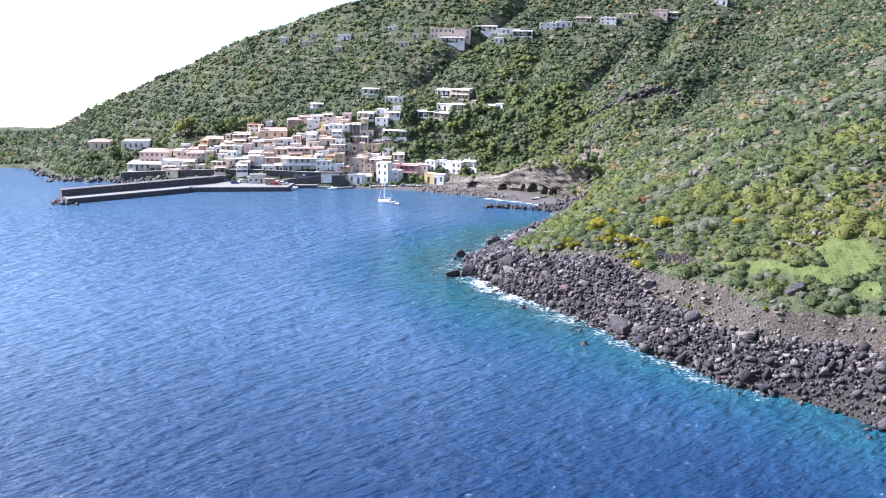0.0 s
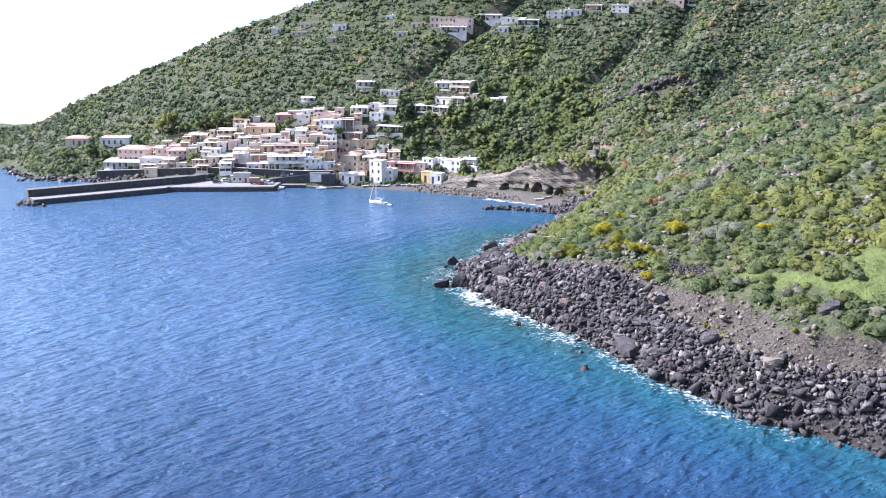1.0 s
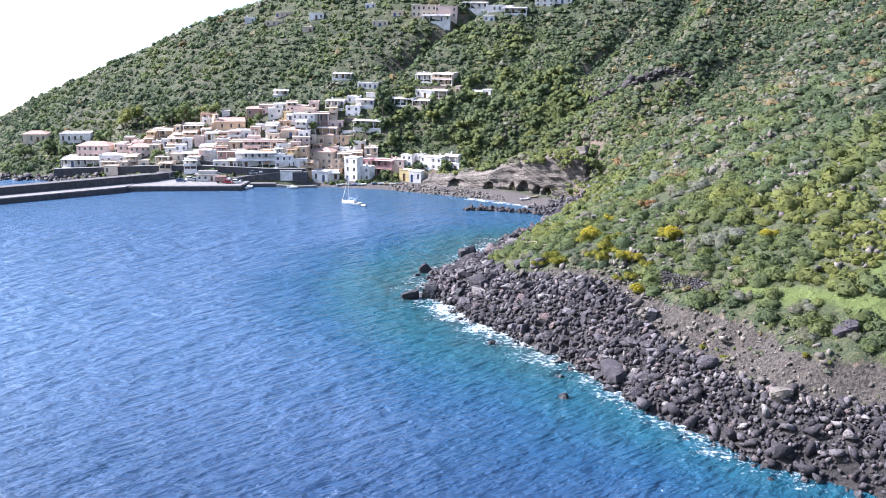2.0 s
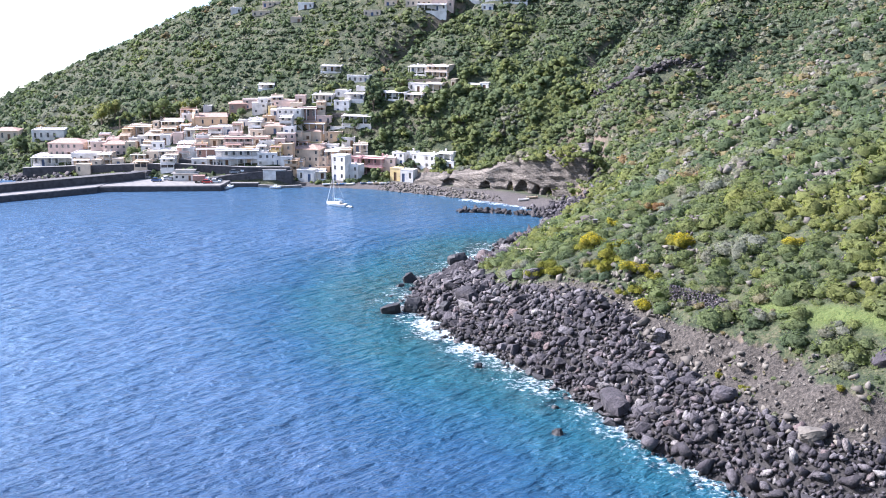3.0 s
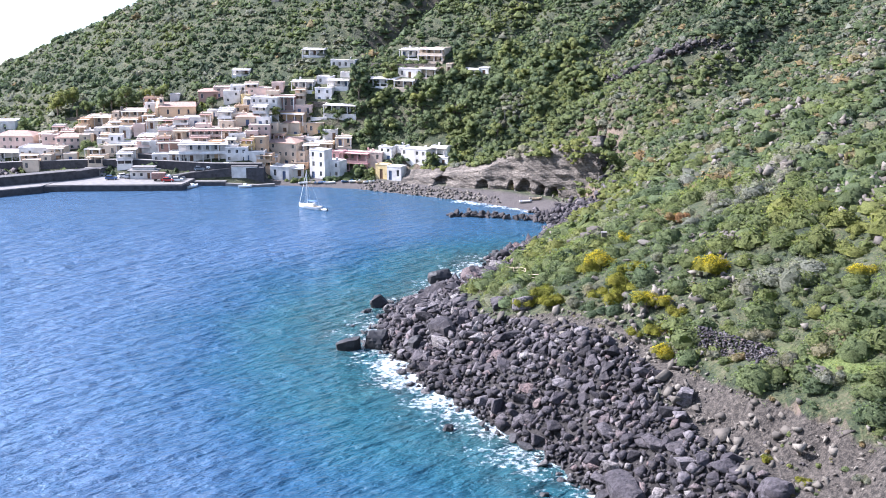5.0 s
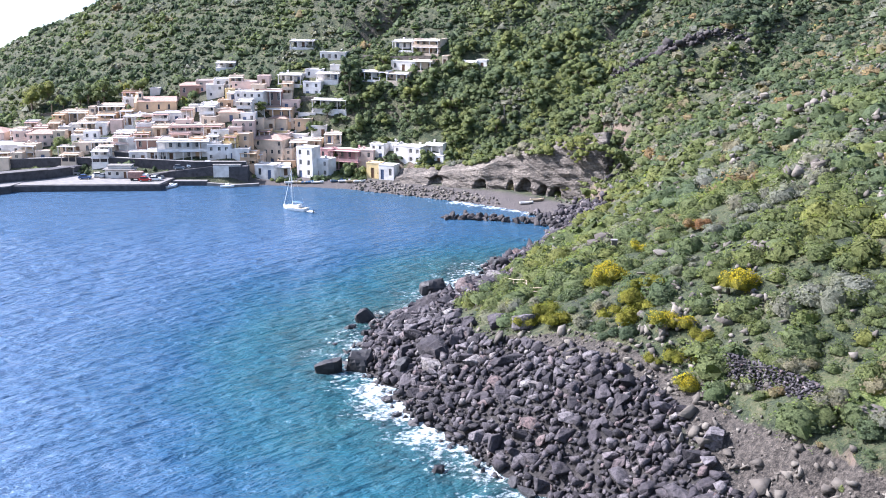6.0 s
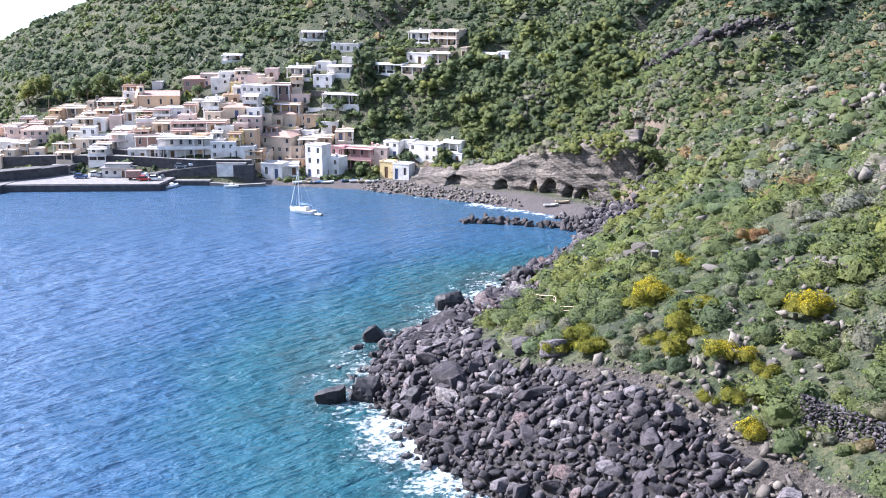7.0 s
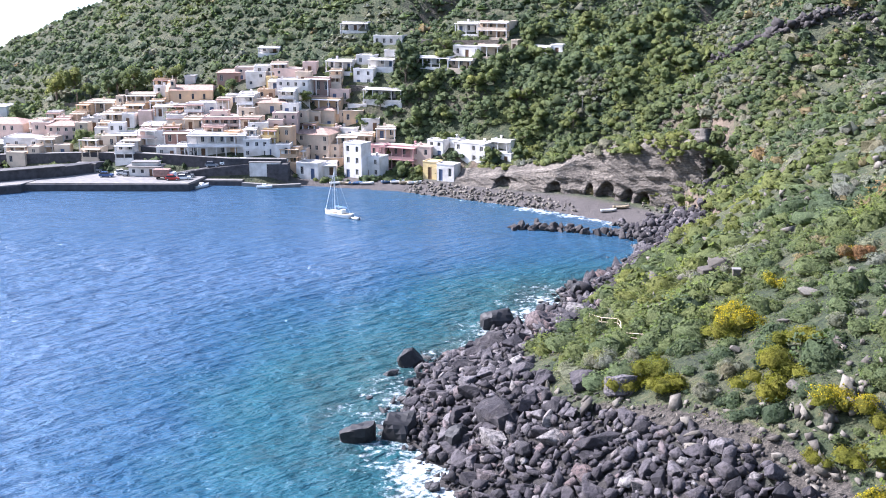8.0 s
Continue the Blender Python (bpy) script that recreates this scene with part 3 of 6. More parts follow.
house(-66.4, 503.9, 6.4, 16.0, 6.1, M_WHITE, 2, "porch", 6)
house(-56.1, 509.4, 10.7, 5.6, 4.2, M_WHITE, 2, "plain", 4)
house(-55.0, 502.7, 6.3, 7.3, 4.9, M_WHITE, 2, "plain", 4)
house(-49.2, 503.1, 6.3, 6.9, 3.5, M_WHITE, 1, "plain", 4)
house(-72.8, 538.9, 22.7, 7.0, 3.6, M_RED, 1, "tile", 10)
house(-67.7, 540.4, 24.2, 6.8, 3.4, M_ROSE, 2, "plain", 8)
house(-61.3, 537.8, 23.9, 6.0, 4.5, M_WHITE, 2, "plain", 8)
house(-57.9, 533.3, 22.3, 3.3, 3.2, M_YELLOW, 1, "plain", 8)
house(-53.3, 535.6, 24.1, 8.5, 3.6, M_ROSE, 2, "plain", 8)
house(-68.7, 528.0, 18.3, 3.9, 2.3, M_WHITE, 1, "plain", 4)
house(-63.1, 526.4, 18.1, 6.0, 3.3, M_WHITE, 2, "plain", 4)
house(-58.3, 527.7, 19.7, 5.0, 2.6, M_OCHRE, 1, "plain", 4)
house(-50.4, 527.6, 20.7, 9.9, 4.5, M_WHITE, 2, "plain", -10)
house(-43.4, 531.1, 20.7, 7.4, 4.9, M_RED, 1, "porch", -6)
house(-54.6, 519.9, 16.4, 8.4, 3.1, M_CREAM, 1, "tile", 4)
house(-49.6, 514.4, 12.7, 7.1, 4.4, M_ROSE, 2, "plain", 4)
house(-46.1, 519.2, 12.1, 3.6, 5.1, M_CREAM, 2, "plain", 0)
house(-48.8, 507.7, 8.3, 5.0, 5.7, M_OCHRE, 2, "plain", -10)
house(-52.1, 507.1, 9.5, 4.1, 4.0, M_YELLOW, 2, "awning", -10)
house(-42.6, 513.4, 3.7, 12.0, 7.8, M_CREAM, 3, "tile", -14)
house(-36.4, 513.3, 2.0, 5.3, 6.5, M_CREAM, 3, "plain", -16)
house(-41.9, 527.8, 15.8, 12.2, 4.2, M_OCHRE, 1, "porch", -10)
house(-40.4, 524.5, 12.1, 6.2, 4.9, M_CREAM, 2, "tile", -14)
house(-36.2, 525.3, 12.4, 5.8, 4.2, M_CREAM, 2, "plain", -14)
house(-41.2, 522.0, 10.4, 8.6, 2.6, M_YELLOW, 1, "plain", -10)
house(-33.7, 520.2, 9.4, 6.1, 2.9, M_WHITE, 1, "plain", -16)
house(-28.8, 517.7, 8.0, 5.1, 3.3, M_WHITE, 1, "porch", -16)
house(-28.1, 502.3, 1.2, 6.0, 9.4, M_WHITE, 3, "plain", -26)
house(-23.2, 503.1, 1.3, 5.8, 5.6, M_WHITE, 2, "plain", -26)
house(-22.5, 510.6, 2.5, 4.7, 6.4, M_PINK, 2, "plain", -18)
house(-16.2, 510.4, 2.2, 10.2, 6.7, M_PINK, 2, "loggia", -18)
house(-10.0, 508.3, 3.0, 6.3, 6.0, M_ROSE, 2, "plain", -18)
house(-40.5, 500.9, 0.9, 6.7, 4.3, M_WHITE, 1, "plain", -14)
house(-6.6, 500.2, 1.6, 4.2, 4.6, M_YELLOW, 1, "plain", -22)
house(-2.1, 497.6, 1.6, 5.2, 4.4, M_WHITE, 1, "plain", -22)
house(-6.0, 508.4, 6.7, 5.0, 4.2, M_WHITE, 2, "plain", -24)
house(-1.5, 510.1, 8.4, 4.9, 2.8, M_WHITE, 1, "plain", -24)
house(3.9, 504.0, 5.7, 9.8, 5.2, M_WHITE, 2, "plain", -28)
house(9.0, 505.8, 8.3, 4.8, 2.3, M_WHITE, 1, "plain", -28)
house(12.4, 505.1, 9.1, 6.0, 2.6, M_WHITE, 1, "porch", -28)
house(13.9, 500.7, 6.6, 3.4, 2.1, M_WHITE, 1, "plain", -28)
house(-30.0, 532.6, 23.4, 6.4, 4.7, M_WHITE, 2, "plain", -14)
house(-23.1, 528.2, 19.3, 12.1, 3.7, M_WHITE, 1, "loggia", -14)
house(-31.1, 527.6, 16.5, 6.0, 1.7, M_WHITE, 1, "plain", -10)
house(-37.8, 537.7, 27.2, 8.1, 3.2, M_WHITE, 1, "porch", -10)
house(-30.4, 538.2, 28.9, 5.6, 2.8, M_WHITE, 1, "plain", -12)
house(-24.7, 536.1, 28.8, 7.8, 2.2, M_WHITE, 1, "porch", -12)
house(-21.2, 539.8, 30.9, 7.4, 2.2, M_WHITE, 1, "plain", -12)
house(-9.1, 533.1, 29.1, 11.1, 2.8, M_WHITE, 1, "porch", -18)
house(0.6, 534.2, 31.8, 8.9, 3.1, M_WHITE, 1, "plain", -20)
house(-0.6, 529.9, 29.1, 7.3, 2.4, M_CREAM, 1, "porch", -20)
house(7.2, 533.7, 32.2, 7.0, 3.1, M_CREAM, 1, "porch", -20)
house(14.5, 534.2, 33.5, 2.0, 3.1, M_CREAM, 1, "plain", -20)
house(22.8, 531.4, 33.6, 5.2, 1.7, M_WHITE, 1, "porch", -24)
house(26.8, 530.4, 33.5, 3.7, 2.1, M_WHITE, 1, "plain", -24)
house(0.1, 546.7, 37.9, 7.4, 3.2, M_WHITE, 1, "porch", -20)
house(8.2, 542.1, 37.2, 9.4, 4.4, M_CREAM, 2, "porch", -20)
house(-36.4, 556.0, 38.3, 8.6, 2.3, M_WHITE, 1, "porch", -10)
house(-24.7, 546.6, 34.1, 9.3, 2.9, M_WHITE, 1, "plain", -12)
house(-63.5, 553.7, 31.3, 6.6, 1.8, M_WHITE, 1, "porch", 0)
house(-97.3, 545.5, 22.2, 5.1, 1.7, M_WHITE, 1, "plain", 6)
house(-86.1, 542.0, 22.3, 3.3, 2.4, M_WHITE, 1, "plain", 6)
house(-170.8, 542.9, 9.7, 10.1, 4.4, M_CREAM, 1, "tile", 6)
house(-151.0, 537.4, 10.9, 12.9, 4.1, M_WHITE, 1, "plain", 6)
house(-1.7, 589.7, 64.1, 11.7, 5.6, M_CREAM, 2, "plain", -8)
house(8.5, 588.6, 63.7, 10.4, 5.5, M_ROSE, 2, "plain", -8)
house(4.3, 587.6, 62.5, 12.9, 2.8, M_WHITE, 1, "porch", -8)
house(21.7, 595.4, 68.3, 13.0, 2.8, M_WHITE, 1, "porch", -10)
house(33.5, 583.8, 67.0, 12.2, 2.7, M_WHITE, 1, "plain", -10)
house(28.4, 578.9, 62.5, 5.1, 2.7, M_WHITE, 1, "plain", -10)
house(40.8, 582.3, 66.5, 10.3, 2.5, M_WHITE, 1, "porch", -10)
house(54.2, 585.3, 69.5, 9.1, 3.3, M_WHITE, 2, "plain", -12)
house(62.3, 585.5, 70.7, 8.8, 3.0, M_WHITE, 1, "plain", -12)
house(72.9, 587.4, 73.6, 7.9, 2.5, M_CREAM, 1, "porch", -12)
house(84.6, 579.7, 72.5, 8.4, 3.5, M_WHITE, 2, "plain", -14)
house(95.0, 583.2, 75.4, 10.9, 2.5, M_CREAM, 1, "plain", -14)
house(111.2, 583.5, 77.0, 9.1, 3.3, M_ROSE, 2, "plain", -16)
house(119.3, 589.0, 76.9, 6.7, 2.2, M_WHITE, 1, "porch", -16)
house(138.4, 564.3, 83.0, 6.4, 2.6, M_WHITE, 1, "plain", -18)
house(-88.4, 617.2, 60.0, 5.2, 2.9, M_WHITE, 1, "plain", 4)
house(-70.3, 612.6, 63.4, 9.6, 2.3, M_CREAM, 1, "plain", 2)
house(-75.2, 608.9, 59.2, 8.3, 2.3, M_CREAM, 1, "plain", 2)
house(-53.7, 603.2, 62.6, 6.9, 2.8, M_WHITE, 1, "plain", 0)
house(-56.9, 594.7, 56.9, 5.0, 2.2, M_CREAM, 1, "plain", 0)
house(-22.2, 588.1, 59.9, 7.4, 2.5, M_CREAM, 1, "plain", -4)
house(-14.3, 593.5, 64.5, 5.6, 2.2, M_CREAM, 1, "plain", -4)
house(-27.7, 603.2, 68.0, 5.0, 2.0, M_WHITE, 1, "plain", -4)

# smaller houses packed into the lanes between them
packed = random.Random(77)
spots = [o.location.copy() for o in scene.objects if o.name.split(".")[0] == "house"]
sizes = [o.children[0].dimensions.x for o in scene.objects if o.name.split(".")[0] == "house"]
made = 0
for _ in range(3000):
    s = packed.random()
    x, y = packed.uniform(-128, -20), packed.uniform(503, 541)
    if y > np.interp(x, [-128, -105, -80, -50, -20], [530, 534, 542, 540, 524]) or math.hypot(x + 78, (y - 532) * 1.4) < 13:
        continue
    w, h = packed.uniform(3.4, 6.2), packed.uniform(2.8, 4.6)
    if any(abs(x - p.x) < 0.38 * (w + q) and -3.0 < y - p.y < 3.6 for p, q in zip(spots, sizes)):
        continue
    spots.append(Vector((x, y, 0)))
    sizes.append(w)
    house(x, y, ground_z(x, y) + 0.2, w, h, packed.choice([M_WHITE, M_WHITE, M_CREAM, M_CREAM, M_ROSE, M_OCHRE]), 2 if h > 4 else 1, packed.choice(["plain", "porch", "loggia", "plain", "porch", "awning"]), packed.uniform(-8, 8))
    made += 1
    if made == 70:
        break

# ---- church ----
church = tagged(new("church"), "orange cream church with a small bell gable and tiled roof", "church")
church.matrix_world = pose(-82.0, 530.0, 17.2, 0, 0, 6)
v, f = wall_mesh(13.0, 8.5, 4.6, [(-3.6, 2.0, -2.9, 3.6), (0.2, 2.0, 0.9, 3.6), (3.6, 2.0, 4.3, 3.6)])
mesh_object("nave_wall", v, f, M_OCHRE).parent = church
bm = bmesh.new()
pts = [(-6.8, -0.4, 4.62), (6.8, -0.4, 4.62), (6.8, 8.9, 4.62), (-6.8, 8.9, 4.62), (-6.4, 4.2, 5.9), (6.0, 4.2, 5.9)]
vs = [bm.verts.new(p) for p in pts]
for q in ((0, 1, 5, 4), (1, 2, 5), (2, 3, 4, 5), (3, 0, 4), (3, 2, 1, 0)):
    bm.faces.new([vs[i] for i in q])
part("roof", bm, M_TILE, church)
bm = bmesh.new()
prof = [(-0.6, -4), (9.1, -4), (9.1, 4.2), (7.4, 5.6), (5.6, 6.4), (5.2, 7.2), (3.3, 7.2), (2.9, 6.4), (1.1, 5.6), (-0.6, 4.2)]
lo = [bm.verts.new((-7.5, yy, zz)) for yy, zz in prof]
hi = [bm.verts.new((-6.55, yy, zz)) for yy, zz in prof]
bm.faces.new(lo[::-1])
bm.faces.new(hi)
for i in range(len(prof)):
    j = (i + 1) % len(prof)
    bm.faces.new((lo[i], lo[j], hi[j], hi[i]))
part("gabled_front", bm, M_OCHRE, church)
belfry = part("belfry", box(-6.3, 1.0, 4.7, -4.9, 2.4, 7.6, 0.08), M_CREAM, church)
# a dark plate on the solid face stands in for the shaded opening
part("bell_opening", box(-5.95, 0.96, 6.0, -5.25, 1.02, 7.1), M_GLASS, belfry)
part("finial", box(-5.72, 1.58, 7.62, -5.48, 1.82, 8.9, 0.05), M_CREAM, belfry)
for cx in (-3.25, 0.55, 3.95):
    part("window", box(cx - 0.34, 0.16, 2.01, cx + 0.34, 0.2, 3.59), M_GLASS, church)

# ---- ruined tower beside the terrace ----
ruin = bmesh.new()
for k in range(5):
    a = k * 0.72
    add_box(ruin, -1.5 + k * 0.62, -0.9 + 0.2 * math.sin(a), -3, -0.8 + k * 0.62, 0.9, 4.6 + 1.6 * math.sin(a * 2.1), 0.12)
tower = bm_object("ruined_tower", ruin, M_TUFF)
tower.matrix_world = pose(-101.5, 530.5, 15.6, 0, 0, 8)
tagged(tower, "broken stone tower stump with ragged top", "ruin")

# ---- harbour: quay, pier and road walls ----
def prism(outline, z0, z1, bevel=0.0):
    bm = bmesh.new()
    lo = [bm.verts.new((x, y, z0)) for x, y in outline]
    hi = [bm.verts.new((x, y, z1)) for x, y in outline]
    bm.faces.new(lo[::-1])
    bm.faces.new(hi)
    n = len(outline)
    for i in range(n):
        bm.faces.new((lo[i], lo[(i + 1) % n], hi[(i + 1) % n], hi[i]))
    bmesh.ops.recalc_face_normals(bm, faces=bm.faces)
    return bm


def ribbon(line, z0s, z1s, thick):
    """A wall along a line of plan points, its foot and top heights given point by point."""
    bm = bmesh.new()
    rows = []
    for k, (x, y) in enumerate(line):
        a, b = line[max(k - 1, 0)], line[min(k + 1, len(line) - 1)]
        nx, ny = -(b[1] - a[1]), b[0] - a[0]
        s = thick / 2 / math.hypot(nx, ny)
        rows.append([bm.verts.new((x + sx * nx * s, y + sx * ny * s, zz)) for sx, zz in ((-1, z0s[k]), (-1, z1s[k]), (1, z1s[k]), (1, z0s[k]))])
    for p, q in zip(rows[:-1], rows[1:]):
        for i in range(4):
            bm.faces.new((p[i], q[i], q[(i + 1) % 4], p[(i + 1) % 4]))
    bm.faces.new(rows[0])
    bm.faces.new(rows[-1][::-1])
    bmesh.ops.recalc_face_normals(bm, faces=bm.faces)
    return bm


quay_base = bm_object("quay", prism([(-119, 480.5), (-104, 482.8), (-69, 485.6), (-67.5, 497), (-90, 504), (-125, 506), (-128, 492)], -4, 1.75), M_DARK_STONE)
tagged(quay_base, "dark stone harbour quay with a pale concrete deck", "quay", kind="structure")
part("quay_deck", prism([(-118.5, 481.2), (-104, 483.4), (-69.4, 486.0), (-67.9, 496.8), (-90, 503.5), (-124, 505.5), (-127, 492)], 1.754, 2.0), M_CONCRETE, quay_base)

ax, ay, bx, by = -156.0, 449.5, -113.0, 479.5
ux, uy = (bx - ax) / math.hypot(bx - ax, by - ay), (by - ay) / math.hypot(bx - ax, by - ay)


def pier_point(s, o):
    return (ax + ux * s - uy * o, ay + uy * s + ux * o)


pier = bm_object("pier", prism([pier_point(0, 0), pier_point(53, 0), pier_point(62, 12), pier_point(0, 11)], -5, 1.9), M_DARK_STONE)
tagged(pier, "long harbour pier with dark sides and concrete deck", "pier", kind="structure")
part("pier_deck", prism([pier_point(0.4, 0.3), pier_point(53, 0.3), pier_point(60, 7), pier_point(0.4, 7)], 1.904, 2.15), M_CONCRETE, pier)
part("sea_wall", prism([pier_point(0, 7.2), pier_point(66, 7.2), pier_point(78, 10.6), pier_point(78, 12), pier_point(0, 10.8)], 1.904, 4.7), M_DARK_STONE, pier, "dark storm wall along the pier")
part("wall_coping", prism([pier_point(-0.2, 7.0), pier_point(66, 7.0), pier_point(66, 11), pier_point(-0.2, 11)], 4.704, 4.95), M_ASPHALT, pier)

lower = [(-150, 508), (-128, 506.5), (-108, 505), (-90, 504), (-74, 501), (-62, 499), (-46, 500)]
road_wall = bm_object("road_wall", ribbon(lower, [-2] * 7, [4.4, 5.6, 6.6, 7.0, 6.9, 6.7, 6.6], 1.6), M_DARK_STONE)
tagged(road_wall, "dark lava retaining wall below the village road", "retaining wall", kind="structure")
part("coping", ribbon(lower, [4.41, 5.61, 6.61, 7.01, 6.91, 6.71, 6.61], [4.55, 5.75, 6.75, 7.15, 7.05, 6.85, 6.75], 1.75), M_CONCRETE, road_wall)
upper = [(-104, 511.5), (-94, 508.5), (-82, 506), (-72, 503.0)]
upper_wall = bm_object("terrace_wall", ribbon(upper, [2, 2, 2, 2], [8.6, 8.4, 8.0, 7.5], 0.7), M_DARK_STONE)
tagged(upper_wall, "curved grey terrace wall with pale coping", "retaining wall", kind="structure")
part("coping", ribbon(upper, [8.61, 8.41, 8.01, 7.51], [8.85, 8.65, 8.25, 7.75], 1.0), M_CONCRETE, upper_wall)
ramp_wall = bm_object("ramp_wall", ribbon([(-78, 497.5), (-68, 498.3), (-56, 499.0), (-45, 498.4)], [-2, -2, -2, -2], [2.4, 4.0, 5.4, 5.6], 2.6), M_DARK_STONE)
tagged(ramp_wall, "sloping dark stone harbour ramp", "ramp", kind="structure")
part("ramp_road", ribbon([(-78, 498.0), (-68, 498.8), (-56, 499.5), (-45, 498.9)], [2.404, 4.004, 5.404, 5.604], [2.5, 4.1, 5.5, 5.7], 2.2), M_ASPHALT, ramp_wall)
jetty = bm_object("jetty", prism([(-70, 494.0), (-57, 494.4), (-57, 497), (-70, 497)], -2, 1.2), M_DARK_STONE)
tagged(jetty, "low landing jetty with a pale top", "jetty", kind="structure")
part("jetty_deck", prism([(-69.8, 494.2), (-57.2, 494.6), (-57.2, 496.8), (-69.8, 496.8)], 1.204, 1.45), M_CONCRETE, jetty)
slip = bm_object("slipway", ribbon([(-57, 494.5), (-48, 493.2), (-41, 494.6)], [-1, -1, -0.6], [1.0, 0.7, 0.9], 1.3), M_CONCRETE)
tagged(slip, "narrow curved concrete slipway at the beach", "slipway", kind="structure")

# boathouse set into the harbour wall
boathouse = tagged(new("boathouse"), "white boathouse with dark doors in the harbour wall", "boathouse")
boathouse.matrix_world = pose(-51.5, 497.4, 3.4, 0, 0, 2)
v, f = wall_mesh(8.4, 3.0, 2.5, [(1.6, 0.05, 3.8, 2.0)])
mesh_object("wall", v, f, M_WHITE).parent = boathouse
part("door", box(1.62, 0.14, 0.06, 3.78, 0.2, 1.98), M_BLUE_DOOR, boathouse)
part("roof", box(-4.4, -0.2, 2.504, 4.4, 3.2, 2.7, 0.03), M_CONCRETE, boathouse)

# quay buildings
office = tagged(new("harbour_office"), "low white harbour office with two flat roofs", "office")
office.matrix_world = pose(-84.6, 495.2, 2.0, 0, 0, 2)
v, f = wall_mesh(8.6, 4.0, 2.6, [(-3.4, 0.9, -2.5, 1.9), (-1.0, 0.9, -0.1, 1.9), (1.4, 0.05, 2.3, 2.0)])
mesh_object("wall", v, f, M_WHITE).parent = office
for cx in (-2.95, -0.55):
    part("window", box(cx - 0.43, 0.14, 0.92, cx + 0.43, 0.18, 1.88), M_GLASS, office)
part("door", box(1.42, 0.14, 0.06, 2.28, 0.18, 1.98), M_BROWN_DOOR, office)
part("roof", box(-5.0, -0.7, 2.604, 5.0, 4.3, 2.8, 0.03), M_CONCRETE, office)
part("upper_storey", box(-3.6, 0.8, 2.804, 3.6, 3.6, 3.7, 0.03), M_WHITE, office)
part("upper_roof", box(-3.9, 0.5, 3.704, 3.9, 3.9, 3.88, 0.03), M_CONCRETE, office)
booth = tagged(new("booth"), "grey flat-roofed shelter beside the sea wall", "shelter")
booth.matrix_world = pose(-103.0, 499.5, 2.0, 0, 0, 3)
part("wall", box(-2.6, 0, 0, 2.6, 2.4, 2.4, 0.04), M_CONCRETE, booth)
part("roof", box(-3.0, -0.6, 2.404, 3.0, 2.7, 2.56, 0.02), M_CONCRETE, booth)
part("door", box(-0.5, -0.03, 0.02, 0.5, -0.004, 2.0), M_BROWN_DOOR, booth)


def wheel_mesh(r, w, mat_name):
    bm = bmesh.new()
    bmesh.ops.create_cone(bm, cap_ends=True, segments=12, radius1=r, radius2=r, depth=w, matrix=Matrix.Rotation(radians(90), 4, "X"))
    me = bpy.data.meshes.new(mat_name)
    bm.to_mesh(me)
    bm.free()
    return me


TYRE = wheel_mesh(0.31, 0.2, "wheel")
TYRE.materials.append(M_RUBBER)
RIM = wheel_mesh(0.19, 0.22, "rim")
RIM.materials.append(M_METAL)
CAR_PAINTS = {"white": plain("white car paint", (0.75, 0.75, 0.75), 0.25, 0, 1, 0.05), "grey": plain("grey car paint", (0.22, 0.23, 0.25), 0.25, 0.3, 1, 0.1), "red": plain("red car paint", (0.40, 0.05, 0.04), 0.25, 0, 1, 0.1), "blue": plain("blue car paint", (0.06, 0.11, 0.25), 0.25, 0.2, 1, 0.1)}


def side_loft(outline, half):
    """A body from its side view (x, z), rounded towards its flanks."""
    bm = bmesh.new()
    rings = []
    for yy, k in ((-half, 0.94), (-half * 0.86, 1.0), (half * 0.86, 1.0), (half, 0.94)):
        rings.append([bm.verts.new((x * (0.985 if k < 1 else 1), yy, 0.55 + (z - 0.55) * k)) for x, z in outline])
    n = len(outline)
    for p, q in zip(rings[:-1], rings[1:]):
        for i in range(n):
            bm.faces.new((p[i], p[(i + 1) % n], q[(i + 1) % n], q[i]))
    bm.faces.new(rings[0][::-1])
    bm.faces.new(rings[-1])
    bmesh.ops.recalc_face_normals(bm, faces=bm.faces)
    return bm


def car(x, y, z, rz, paint):
    root = tagged(new("car"), f"small parked {paint} hatchback car on the harbour", "car", "parked cars")
    root.matrix_world = pose(x, y, z, 0, 0, rz)
    part("body", side_loft([(-1.85, 0.28), (1.9, 0.28), (1.95, 0.62), (1.75, 0.84), (0.95, 0.92), (-1.8, 0.95), (-1.92, 0.6)], 0.8), CAR_PAINTS[paint], root)
    part("cabin", side_loft([(-1.7, 0.952), (0.98, 0.932), (0.35, 1.40), (-1.35, 1.44)], 0.7), M_GLASS, root)
    part("car_roof", box(-1.3, -0.62, 1.42, 0.3, 0.62, 1.47, 0.02), CAR_PAINTS[paint], root)
    for wx in (-1.2, 1.25):
        for wy in (-0.76, 0.76):
            w = new("wheel", TYRE)
            w.parent = root
            w.location = (wx, wy, 0.31)
            rim = new("rim", RIM)
            rim.parent = w


for x, y, rz, paint in ((-100.6, 500.6, 5, "grey"), (-91.8, 497.4, 40, "white"), (-89.6, 496.2, 80, "grey"), (-75.0, 490.4, 10, "red"), (-72.2, 491.4, 15, "white"), (-72.4, 494.6, 30, "grey"), (-113.5, 489.7, 35, "white"), (-94.6, 493.3, 5, "blue"), (-76.8, 493.8, 60, "red")):
    car(x, y, 2.0, rz, paint)
